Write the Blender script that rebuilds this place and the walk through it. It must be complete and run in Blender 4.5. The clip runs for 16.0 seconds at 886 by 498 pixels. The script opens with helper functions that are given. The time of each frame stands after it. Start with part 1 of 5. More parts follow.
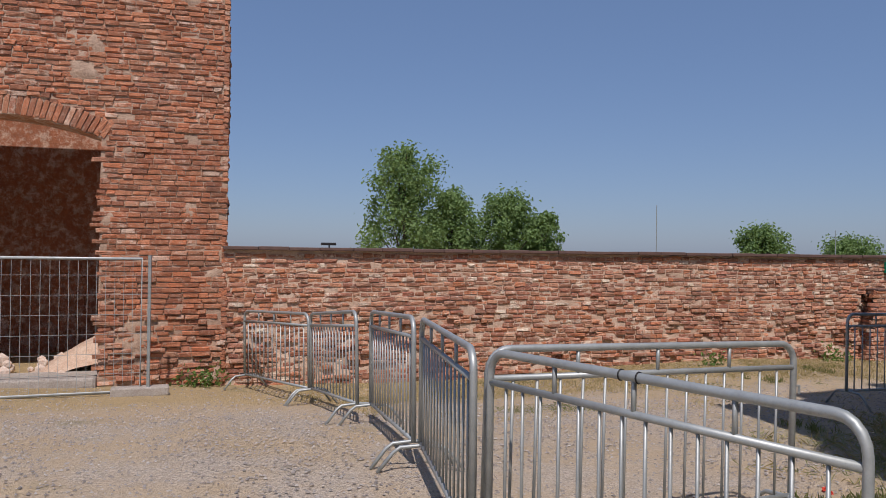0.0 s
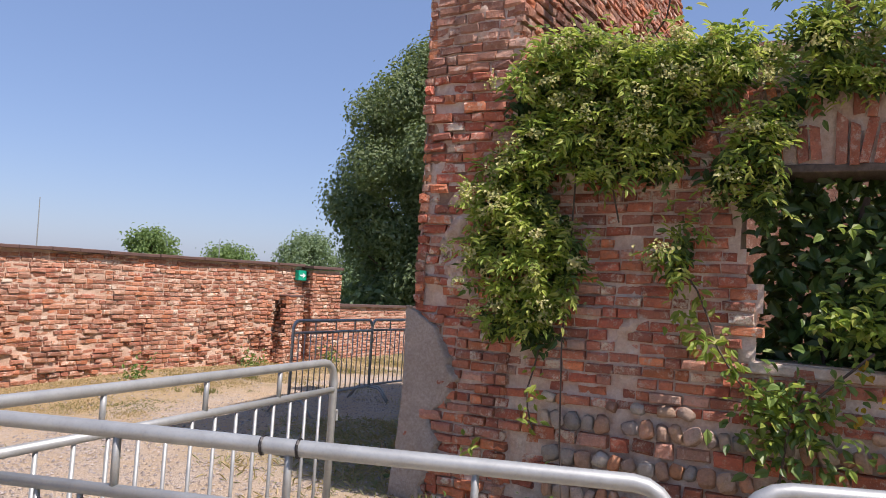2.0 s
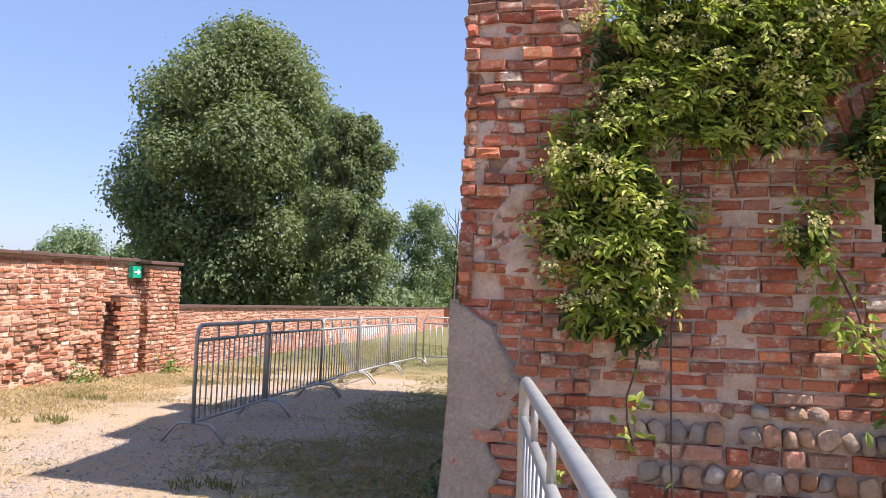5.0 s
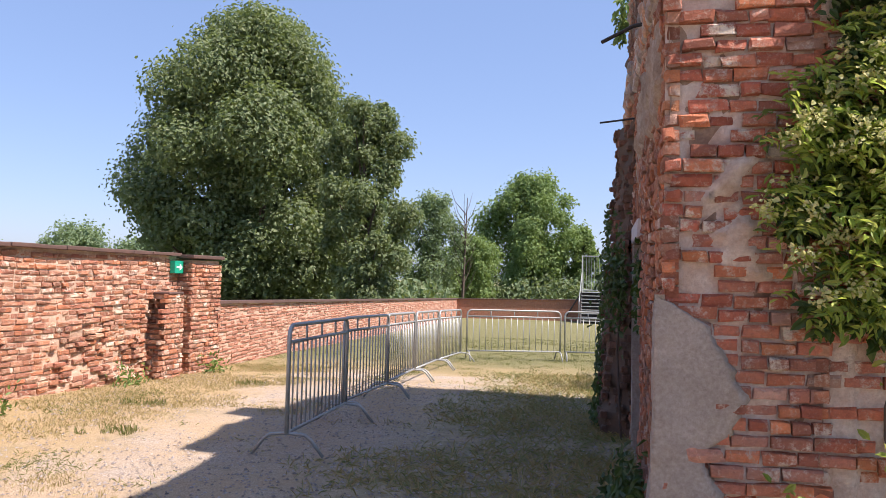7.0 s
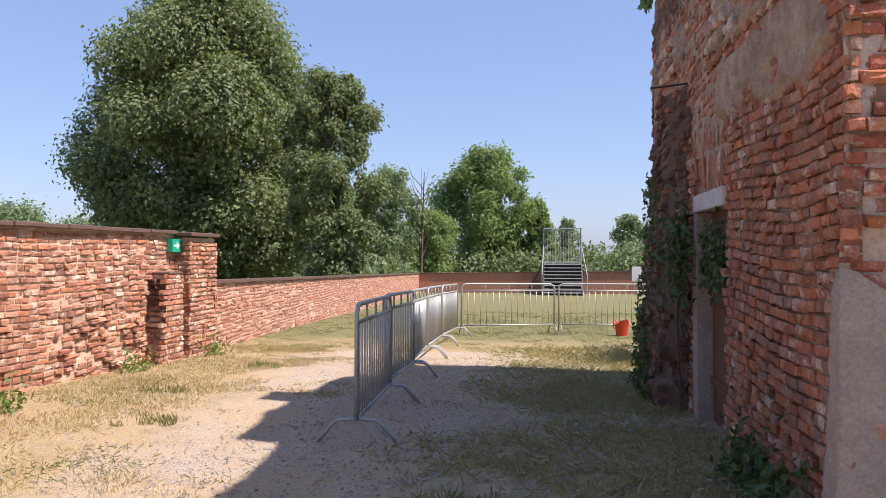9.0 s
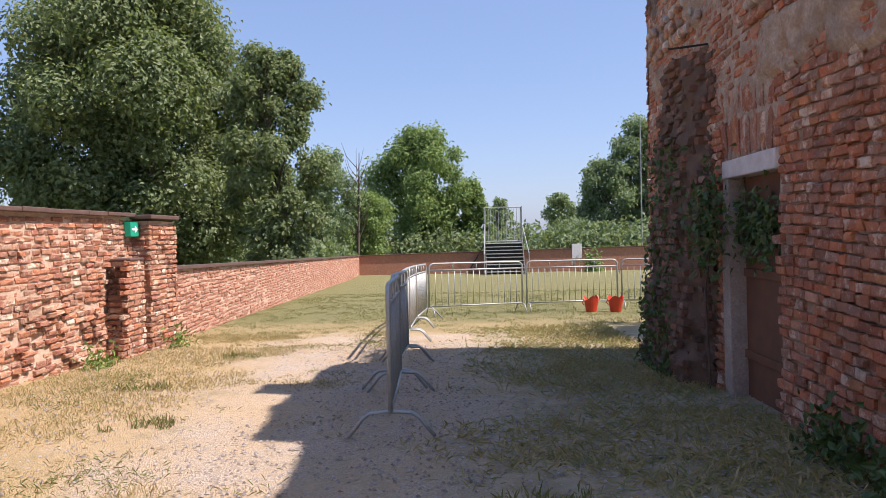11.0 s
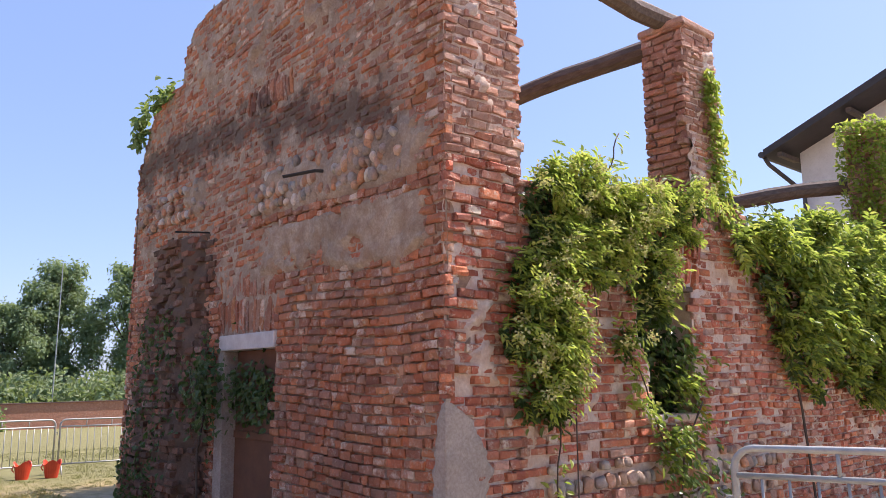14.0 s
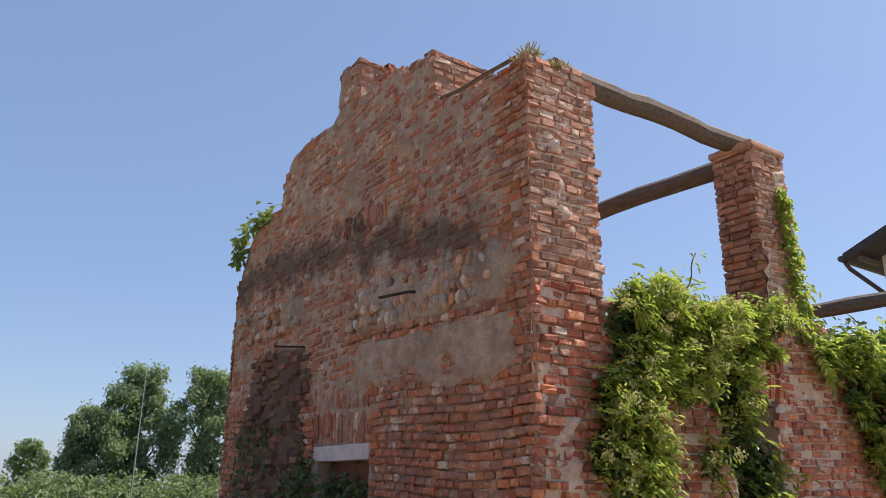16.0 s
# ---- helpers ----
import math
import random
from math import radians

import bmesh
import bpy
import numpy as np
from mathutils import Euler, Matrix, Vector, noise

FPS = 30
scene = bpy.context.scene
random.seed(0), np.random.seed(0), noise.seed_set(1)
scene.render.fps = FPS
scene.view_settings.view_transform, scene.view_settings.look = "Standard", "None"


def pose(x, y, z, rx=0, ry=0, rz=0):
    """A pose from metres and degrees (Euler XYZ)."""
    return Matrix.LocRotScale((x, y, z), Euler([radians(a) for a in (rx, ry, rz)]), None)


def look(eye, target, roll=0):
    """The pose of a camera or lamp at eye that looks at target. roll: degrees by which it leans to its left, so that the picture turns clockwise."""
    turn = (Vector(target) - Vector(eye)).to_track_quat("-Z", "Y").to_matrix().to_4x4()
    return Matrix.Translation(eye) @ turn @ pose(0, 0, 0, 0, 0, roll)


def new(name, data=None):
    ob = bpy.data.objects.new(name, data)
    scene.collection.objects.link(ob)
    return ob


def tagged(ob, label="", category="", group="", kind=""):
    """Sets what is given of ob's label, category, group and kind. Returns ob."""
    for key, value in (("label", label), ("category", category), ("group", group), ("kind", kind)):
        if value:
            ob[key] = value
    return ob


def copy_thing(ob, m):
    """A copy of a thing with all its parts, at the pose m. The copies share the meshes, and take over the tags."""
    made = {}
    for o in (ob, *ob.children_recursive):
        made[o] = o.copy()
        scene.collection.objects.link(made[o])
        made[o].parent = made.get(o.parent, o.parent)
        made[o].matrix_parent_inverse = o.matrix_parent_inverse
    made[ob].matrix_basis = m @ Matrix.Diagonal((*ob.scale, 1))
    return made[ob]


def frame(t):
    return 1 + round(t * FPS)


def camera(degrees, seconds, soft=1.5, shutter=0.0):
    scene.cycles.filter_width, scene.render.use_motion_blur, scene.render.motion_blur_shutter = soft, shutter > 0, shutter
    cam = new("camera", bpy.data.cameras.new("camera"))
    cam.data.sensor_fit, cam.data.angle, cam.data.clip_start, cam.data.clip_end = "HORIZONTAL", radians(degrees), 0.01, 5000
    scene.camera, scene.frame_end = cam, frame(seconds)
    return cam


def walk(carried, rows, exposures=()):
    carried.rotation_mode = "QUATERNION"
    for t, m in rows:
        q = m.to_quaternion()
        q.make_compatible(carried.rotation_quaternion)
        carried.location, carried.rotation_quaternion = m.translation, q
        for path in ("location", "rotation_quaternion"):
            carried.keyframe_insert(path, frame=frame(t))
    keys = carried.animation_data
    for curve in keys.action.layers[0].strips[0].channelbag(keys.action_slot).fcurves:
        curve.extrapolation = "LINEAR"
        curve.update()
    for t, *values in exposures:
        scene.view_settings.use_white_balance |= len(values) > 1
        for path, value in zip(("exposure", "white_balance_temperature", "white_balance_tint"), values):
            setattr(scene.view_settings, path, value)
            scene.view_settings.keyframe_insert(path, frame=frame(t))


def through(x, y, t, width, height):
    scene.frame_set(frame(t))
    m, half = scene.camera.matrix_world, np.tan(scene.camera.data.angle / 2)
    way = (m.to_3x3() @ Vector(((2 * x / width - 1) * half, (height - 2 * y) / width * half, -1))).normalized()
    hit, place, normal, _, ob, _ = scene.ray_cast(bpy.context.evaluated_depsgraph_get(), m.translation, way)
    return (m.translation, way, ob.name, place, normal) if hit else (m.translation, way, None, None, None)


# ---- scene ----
cam = camera(60.8, 16.0, soft=0.7)
PATH = [
    (0.0, (4.281, -4.937, 1.611), (2.36, -4.38, 1.638), 0.6),
    (0.5, (3.855, -4.944, 1.624), (2.047, -4.089, 1.667), 1.5),
    (1.0, (3.508, -4.954, 1.599), (1.968, -3.679, 1.667), 1.9),
    (1.5, (3.211, -4.903, 1.575), (1.951, -3.352, 1.64), 2.0),
    (2.0, (2.886, -4.797, 1.567), (1.912, -3.052, 1.653), 3.0),
    (2.5, (2.551, -4.78, 1.554), (1.765, -2.943, 1.651), 3.7),
    (3.0, (2.222, -4.684, 1.513), (1.606, -2.783, 1.605), 4.2),
    (3.5, (1.894, -4.576, 1.502), (1.344, -2.656, 1.607), 4.2),
    (4.0, (1.519, -4.525, 1.464), (1.08, -2.578, 1.587), 3.8),
    (4.5, (1.177, -4.431, 1.424), (0.754, -2.48, 1.535), 2.5),
    (5.0, (0.836, -4.364, 1.444), (0.413, -2.411, 1.547), 1.9),
    (5.2, (0.693, -4.372, 1.422), (0.275, -2.419, 1.53), 2.2),
    (7.3, (-0.456, -3.817, 1.44), (-0.86, -1.858, 1.499), 0.7),
    (7.5, (-0.566, -3.787, 1.429), (-0.943, -1.823, 1.473), 1.0),
    (8.0, (-0.852, -3.795, 1.429), (-1.213, -1.828, 1.474), 0.6),
    (8.5, (-1.095, -3.761, 1.422), (-1.392, -1.783, 1.463), 0.6),
    (8.7, (-1.21, -3.751, 1.427), (-1.49, -1.771, 1.457), 0.4),
    (10.8, (-2.195, -3.321, 1.368), (-2.414, -1.333, 1.33), -1.6),
    (11.0, (-2.246, -3.251, 1.369), (-2.325, -1.254, 1.331), -1.3),
    (11.5, (-2.458, -3.31, 1.404), (-2.025, -1.358, 1.393), -0.6),
    (12.0, (-2.589, -3.415, 1.438), (-1.858, -1.554, 1.474), -0.3),
    (12.5, (-2.748, -3.522, 1.468), (-1.74, -1.797, 1.557), 0.8),
    (13.0, (-3.01, -3.604, 1.497), (-1.85, -1.991, 1.73), 1.2),
    (13.5, (-3.136, -3.755, 1.497), (-1.932, -2.198, 1.852), -0.2),
    (14.0, (-3.309, -3.87, 1.497), (-2.034, -2.369, 1.84), -0.3),
    (14.5, (-3.489, -3.932, 1.494), (-2.203, -2.438, 1.829), 0.2),
    (15.0, (-3.577, -4.053, 1.541), (-2.465, -2.443, 1.954), 0.4),
    (15.5, (-3.636, -4.118, 1.552), (-2.546, -2.535, 2.106), 0.3),
    (16.0, (-3.71, -4.123, 1.55), (-2.617, -2.561, 2.153), 0.5),
]
EXPOSURES = [(0, -0.08, 5950, 19), (0.8, 0.05, 5950, 20), (1.5, 0.38, 6050, 22), (2.2, 0.75, 6250, 24), (3.0, 1.05, 6300, 24), (5.0, 1.16, 6300, 24), (8.0, 1.05, 6350, 24), (11.0, 0.98, 6350, 24), (11.4, 1.2, 6350, 25), (11.8, 1.27, 6350, 26), (12.5, 1.33, 6300, 27), (14.5, 1.25, 6300, 27), (15.2, 1.05, 6500, 22), (16.0, 0.82, 6500, 17)]
walk(cam, [(t, look(eye, target, roll)) for t, eye, target, roll in PATH], EXPOSURES)

# ---- light ----
SUN = Vector((0.552, -0.1075, 0.827))
world = bpy.data.worlds.new("world")
scene.world = world
world.use_nodes = True
wn = world.node_tree.nodes
sky = wn.new("ShaderNodeTexSky")
sky.sky_type = "NISHITA"
sky.sun_disc = False
sky.sun_elevation = radians(55.8)
sky.sun_rotation = radians(101.0)
sky.air_density, sky.dust_density, sky.ozone_density = 1.0, 0.8, 2.0
wn["Background"].inputs["Strength"].default_value = 0.102
# summer haze evens the clear sky out
haze = wn.new("ShaderNodeMix")
haze.data_type = "RGBA"
haze.inputs[0].default_value = 0.55
haze.inputs[7].default_value = (1.32, 2.1, 3.42, 1)
world.node_tree.links.new(sky.outputs[0], haze.inputs[6])
world.node_tree.links.new(haze.outputs[2], wn["Background"].inputs[0])
sun_data = bpy.data.lights.new("sun", "SUN")
sun_data.energy, sun_data.angle, sun_data.color = 4.2, radians(0.6), (1.0, 0.90, 0.76)
sun = new("sun", sun_data)
sun.matrix_basis = look(SUN * 60, (0, 0, 0))

# ---- materials ----


class Nodes:
    """A small writer of node materials."""

    def __init__(self, name, roughness=0.9):
        self.mat = bpy.data.materials.new(name)
        self.mat.use_nodes = True
        self.tree = self.mat.node_tree
        self.bsdf = self.tree.nodes["Principled BSDF"]
        self.bsdf.inputs["Roughness"].default_value = roughness
        self.geo = self.tree.nodes.new("ShaderNodeNewGeometry")
        self.pos = self.geo.outputs["Position"]

    def link(self, a, b):
        self.tree.links.new(a, b)

    def put(self, sock, value):
        if isinstance(value, bpy.types.NodeSocket):
            self.link(value, sock)
        elif isinstance(value, tuple) and len(value) == 3 and sock.type == "RGBA":
            sock.default_value = (*value, 1)
        else:
            sock.default_value = value

    def noise(self, scale, detail=4, rough=0.55, vec=None, stretch=None):
        n = self.tree.nodes.new("ShaderNodeTexNoise")
        n.inputs["Scale"].default_value = scale
        n.inputs["Detail"].default_value = detail
        n.inputs["Roughness"].default_value = rough
        v = vec or self.pos
        if stretch:
            m = self.tree.nodes.new("ShaderNodeMapping")
            m.inputs["Scale"].default_value = stretch
            self.link(v, m.inputs["Vector"])
            v = m.outputs[0]
        self.link(v, n.inputs["Vector"])
        return n.outputs[0]

    def voronoi(self, scale, out="Distance", vec=None):
        n = self.tree.nodes.new("ShaderNodeTexVoronoi")
        n.inputs["Scale"].default_value = scale
        self.link(vec or self.pos, n.inputs["Vector"])
        return n.outputs[out]

    def ramp(self, fac, stops, mode="LINEAR"):
        n = self.tree.nodes.new("ShaderNodeValToRGB")
        n.color_ramp.interpolation = mode
        els = n.color_ramp.elements
        while len(els) < len(stops):
            els.new(0.5)
        for e, (p, c) in zip(els, stops):
            e.position = p
            e.color = (*c, 1) if isinstance(c, tuple) else (c, c, c, 1)
        self.link(fac, n.inputs[0])
        return n.outputs[0]

    def math(self, op, a, b=0.0):
        n = self.tree.nodes.new("ShaderNodeMath")
        n.operation = op
        self.put(n.inputs[0], a)
        self.put(n.inputs[1], b)
        return n.outputs[0]

    def mix(self, fac, a, b, mode="MIX"):
        n = self.tree.nodes.new("ShaderNodeMix")
        n.data_type, n.blend_type = "RGBA", mode
        self.put(n.inputs[0], fac)
        self.put(n.inputs[6], a)
        self.put(n.inputs[7], b)
        return n.outputs[2]

    def xyz(self):
        n = self.tree.nodes.new("ShaderNodeSeparateXYZ")
        self.link(self.pos, n.inputs[0])
        return n.outputs

    def any_random(self):
        """One number per piece, whether it is an object or an island of a joined mesh."""
        o = self.tree.nodes.new("ShaderNodeObjectInfo")
        return self.math("FRACT", self.math("ADD", self.geo.outputs["Random Per Island"], o.outputs["Random"]))

    def bump(self, height, strength=0.5, distance=0.01):
        n = self.tree.nodes.new("ShaderNodeBump")
        n.inputs["Strength"].default_value = strength
        n.inputs["Distance"].default_value = distance
        self.link(height, n.inputs["Height"])
        self.link(n.outputs[0], self.bsdf.inputs["Normal"])

    def color(self, value):
        self.put(self.bsdf.inputs["Base Color"], value)


def lichen_line(n, base):
    """A crust of black lichen along the old floor line of the ruin."""
    p = n.xyz()
    rise = n.math("MULTIPLY", p[1], n.math("SUBTRACT", 0.31, n.math("MULTIPLY", p[1], 0.026)))
    line = n.math("SUBTRACT", p[2], n.math("ADD", rise, 3.36))
    line = n.math("ADD", line, n.math("MULTIPLY", n.math("SUBTRACT", n.noise(2.2, 6, 0.7), 0.5), 1.5))
    near = n.math("SUBTRACT", 1.0, n.math("MULTIPLY", n.math("ABSOLUTE", line), 2.7))
    near = n.math("MULTIPLY", near, n.ramp(p[1], [(0.4, 0.0), (0.75, 1.0)]))
    return n.mix(n.ramp(near, [(0.1, 0.0), (0.7, 0.72)]), base, (0.06, 0.045, 0.036))


def brick_material(name, tones, dust=0.5, dust_color=(0.60, 0.49, 0.40), soot=0.16, band=False, vary=(0.75, 1.35)):
    n = Nodes(name, 0.92)
    r = n.any_random()
    base = n.ramp(r, [(i / (len(tones) - 1), c) for i, c in enumerate(tones)])
    shade = n.ramp(n.math("FRACT", n.math("MULTIPLY", r, 7.31)), [(0.0, vary[0]), (1.0, vary[1])])
    base = n.mix(1.0, base, shade, "MULTIPLY")
    base = n.mix(n.ramp(n.noise(42, 6, 0.75), [(0.45, 0.0), (0.75, 0.4)]), base, (0.16, 0.06, 0.035))
    base = n.mix(n.ramp(n.noise(14, 8, 0.8), [(0.53, 0.0), (0.64, dust)]), base, dust_color)
    # lime left by the old plaster on some bricks
    lime = n.math("ADD", n.noise(5, 8, 0.8), n.ramp(n.math("FRACT", n.math("MULTIPLY", r, 13.7)), [(0.78, 0.0), (0.95, 0.13)]))
    base = n.mix(n.ramp(lime, [(0.58, 0.0), (0.68, dust * 1.3)]), base, tuple(min(0.8, c * 1.15) for c in dust_color))
    base = n.mix(n.ramp(n.noise(85, 4, 0.8), [(0.58, 0.0), (0.72, 0.45)]), base, dust_color)
    grime = n.ramp(n.noise(1.3, 7, 0.72), [(0.46, 0.0), (0.7, soot)])
    base = n.mix(grime, base, (0.06, 0.045, 0.035))
    base = n.mix(1.0, base, n.ramp(n.noise(9, 7, 0.78), [(0.3, 0.72), (0.7, 1.22)]), "MULTIPLY")
    if band:
        base = lichen_line(n, base)
    n.color(base)
    n.bump(n.math("ADD", n.noise(70, 6, 0.75), n.noise(21, 5, 0.65)), 1.0, 0.016)
    return n.mat


def mortar_material(name, a, b, dark=0.3, band=False, fleck=0.6):
    n = Nodes(name, 0.95)
    base = n.mix(n.ramp(n.noise(6, 8, 0.78), [(0.38, 0.0), (0.62, 1.0)]), a, b)
    base = n.mix(n.ramp(n.noise(45, 5, 0.7), [(0.35, 0.0), (0.8, fleck)]), base, (0.16, 0.11, 0.08))
    base = n.mix(n.ramp(n.noise(1.1, 6, 0.7), [(0.45, 0.0), (0.72, dark)]), base, (0.07, 0.055, 0.045))
    if band:
        base = lichen_line(n, base)
    n.color(base)
    n.bump(n.math("ADD", n.noise(90, 6, 0.75), n.noise(22, 5, 0.6)), 0.9, 0.012)
    return n.mat


def leaf_material(name, tones, through=0.3, gloss=0.45):
    n = Nodes(name, gloss)
    r = n.any_random()
    base = n.ramp(r, [(i / (len(tones) - 1), c) for i, c in enumerate(tones)])
    base = n.mix(n.ramp(n.noise(0.9, 4, 0.6), [(0.35, 0.0), (0.7, 0.4)]), base, tones[0])
    n.color(base)
    t = n.tree.nodes.new("ShaderNodeBsdfTranslucent")
    n.link(n.mix(0.5, base, (0.38, 0.50, 0.07)), t.inputs[0])
    m = n.tree.nodes.new("ShaderNodeMixShader")
    m.inputs[0].default_value = through
    n.link(n.bsdf.outputs[0], m.inputs[1])
    n.link(t.outputs[0], m.inputs[2])
    n.link(m.outputs[0], n.tree.nodes["Material Output"].inputs[0])
    return n.mat


def plain_material(name, a, b, scale=8, rough=0.7, metal=0.0, grain=0.3, stretch=None):
    n = Nodes(name, rough)
    base = n.mix(n.ramp(n.noise(scale, 6, 0.65, stretch=stretch), [(0.35, 0.0), (0.68, 1.0)]), a, b)
    base = n.mix(n.ramp(n.noise(scale * 9, 4, 0.7), [(0.5, 0.0), (0.8, 0.35)]), base, tuple(v * 0.5 for v in a))
    n.color(base)
    n.bsdf.inputs["Metallic"].default_value = metal
    n.bump(n.noise(scale * 6, 5, 0.7, stretch=stretch), grain, 0.004)
    return n.mat


M_RUIN = brick_material("ruin_brick", [(0.40, 0.165, 0.105), (0.56, 0.20, 0.09), (0.52, 0.175, 0.085), (0.48, 0.16, 0.085), (0.64, 0.27, 0.11), (0.46, 0.19, 0.115), (0.58, 0.32, 0.20), (0.36, 0.19, 0.14), (0.53, 0.22, 0.115), (0.50, 0.25, 0.165)], dust=0.72, dust_color=(0.68, 0.57, 0.46), soot=0.3, band=True, vary=(0.78, 1.18))
M_VINE = brick_material("vine_wall_brick", [(0.55, 0.165, 0.095), (0.50, 0.15, 0.088), (0.58, 0.20, 0.11), (0.68, 0.25, 0.11), (0.42, 0.16, 0.105), (0.54, 0.22, 0.14), (0.48, 0.17, 0.105), (0.62, 0.41, 0.31)], dust=0.85, dust_color=(0.72, 0.62, 0.50), soot=0.2)
M_YARD = brick_material("yard_brick", [(0.48, 0.20, 0.11), (0.54, 0.26, 0.155), (0.40, 0.145, 0.085), (0.58, 0.35, 0.23), (0.52, 0.21, 0.10), (0.36, 0.145, 0.09), (0.56, 0.29, 0.18), (0.56, 0.215, 0.095), (0.44, 0.17, 0.095)], dust=0.7, dust_color=(0.74, 0.60, 0.47), soot=0.14, vary=(0.68, 1.15))
M_TALL = brick_material("tall_brick", [(0.36, 0.135, 0.07), (0.43, 0.165, 0.08), (0.46, 0.16, 0.072), (0.48, 0.21, 0.11), (0.34, 0.135, 0.075), (0.50, 0.25, 0.145)], dust=0.55, dust_color=(0.62, 0.48, 0.37), soot=0.18)
M_PIER = brick_material("weathered_pier_brick", [(0.44, 0.24, 0.17), (0.52, 0.27, 0.18), (0.42, 0.21, 0.15), (0.54, 0.34, 0.25), (0.54, 0.23, 0.13)], dust=0.75, soot=0.3)
M_LOW = brick_material("low_wall_brick", [(0.44, 0.20, 0.125), (0.47, 0.23, 0.145), (0.42, 0.185, 0.115), (0.49, 0.25, 0.165)], dust=0.4, dust_color=(0.56, 0.42, 0.32), soot=0.1, vary=(0.88, 1.08))
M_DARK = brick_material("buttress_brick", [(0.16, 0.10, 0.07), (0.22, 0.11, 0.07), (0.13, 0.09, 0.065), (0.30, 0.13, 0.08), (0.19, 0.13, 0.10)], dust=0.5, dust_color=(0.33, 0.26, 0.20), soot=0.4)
M_MORTAR = mortar_material("old_mortar", (0.50, 0.36, 0.25), (0.32, 0.20, 0.135), 0.4)
M_RENDER = mortar_material("old_render", (0.60, 0.51, 0.40), (0.40, 0.28, 0.19), 0.4, True)
M_MORTAR_V = mortar_material("vine_wall_mortar", (0.80, 0.71, 0.61), (0.62, 0.45, 0.34), 0.1, fleck=0.35)
M_MORTAR_Y = mortar_material("yard_mortar", (0.70, 0.54, 0.405), (0.56, 0.38, 0.265), 0.06, fleck=0.45)
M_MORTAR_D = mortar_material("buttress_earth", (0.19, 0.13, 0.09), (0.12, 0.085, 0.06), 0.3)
M_CEMENT = mortar_material("grey_cement", (0.52, 0.475, 0.42), (0.40, 0.36, 0.31), 0.15)
M_STONE = brick_material("river_stone", [(0.46, 0.42, 0.36), (0.56, 0.26, 0.13), (0.62, 0.52, 0.42), (0.60, 0.28, 0.15), (0.40, 0.37, 0.33), (0.70, 0.64, 0.55), (0.33, 0.32, 0.30), (0.58, 0.40, 0.27), (0.64, 0.33, 0.18)], dust=0.35, soot=0.1)
M_LINTEL = plain_material("white_stone", (0.62, 0.60, 0.58), (0.48, 0.45, 0.43), 7, 0.8)
M_STEEL = plain_material("galvanised_steel", (0.41, 0.44, 0.43), (0.32, 0.345, 0.34), 14, 0.5, 0.45, 0.12)
M_DOOR = plain_material("rusty_door", (0.16, 0.075, 0.04), (0.11, 0.05, 0.03), 5, 0.75)
M_WOOD = plain_material("weathered_timber", (0.15, 0.12, 0.098), (0.08, 0.062, 0.05), 5, 0.85, 0, 0.8, (6, 1, 6))
M_COPING = plain_material("dark_coping", (0.13, 0.075, 0.06), (0.085, 0.055, 0.045), 6, 0.85)
M_BARK = plain_material("bark", (0.12, 0.09, 0.07), (0.07, 0.055, 0.045), 6, 0.9, 0, 0.8)
M_WHITE = plain_material("white_render", (0.76, 0.75, 0.72), (0.66, 0.64, 0.60), 2, 0.9)
M_ROOF = plain_material("dark_roof", (0.055, 0.045, 0.042), (0.04, 0.034, 0.032), 5, 0.7)
M_BLACK = plain_material("black_metal", (0.03, 0.03, 0.032), (0.02, 0.02, 0.02), 9, 0.5, 0.4)
M_PIPE = plain_material("dark_pipe", (0.07, 0.06, 0.055), (0.05, 0.045, 0.04), 9, 0.5)
M_RED = plain_material("red_plastic", (0.62, 0.065, 0.025), (0.5, 0.045, 0.02), 9, 0.45)
M_GREEN = plain_material("sign_green", (0.0, 0.36, 0.22), (0.0, 0.32, 0.19), 9, 0.4)
M_BOARD = plain_material("white_board", (0.78, 0.79, 0.80), (0.70, 0.71, 0.72), 9, 0.5)
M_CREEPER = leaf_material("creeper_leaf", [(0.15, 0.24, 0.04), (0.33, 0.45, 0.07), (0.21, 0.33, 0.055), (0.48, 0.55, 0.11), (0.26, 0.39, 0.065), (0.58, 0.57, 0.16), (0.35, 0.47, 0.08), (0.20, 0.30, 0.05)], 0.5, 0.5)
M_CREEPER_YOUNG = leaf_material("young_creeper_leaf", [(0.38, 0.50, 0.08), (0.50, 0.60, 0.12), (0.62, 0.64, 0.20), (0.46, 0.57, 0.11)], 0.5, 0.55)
# bramble and ivy leaves, which also colour in the shade inside the creepers
M_BRAMBLE_AND_SHADE = leaf_material("bramble_and_shade_leaf", [(0.08, 0.15, 0.04), (0.15, 0.24, 0.06), (0.10, 0.18, 0.045), (0.24, 0.33, 0.08)], 0.3)
M_IVY_AND_SHADE = leaf_material("ivy_and_shade_leaf", [(0.03, 0.068, 0.018), (0.06, 0.12, 0.03), (0.045, 0.09, 0.024), (0.083, 0.15, 0.038)], 0.15)
M_BLOSSOM = leaf_material("blossom", [(0.50, 0.50, 0.20), (0.58, 0.55, 0.28), (0.44, 0.47, 0.16)], 0.25, 0.8)
M_YELLOW = leaf_material("yellow_leaf", [(0.5, 0.33, 0.02), (0.42, 0.22, 0.02)], 0.3, 0.7)
M_TREE = leaf_material("broad_leaf", [(0.10, 0.145, 0.065), (0.155, 0.205, 0.095), (0.115, 0.17, 0.075), (0.23, 0.275, 0.145)], 0.3, 0.6)
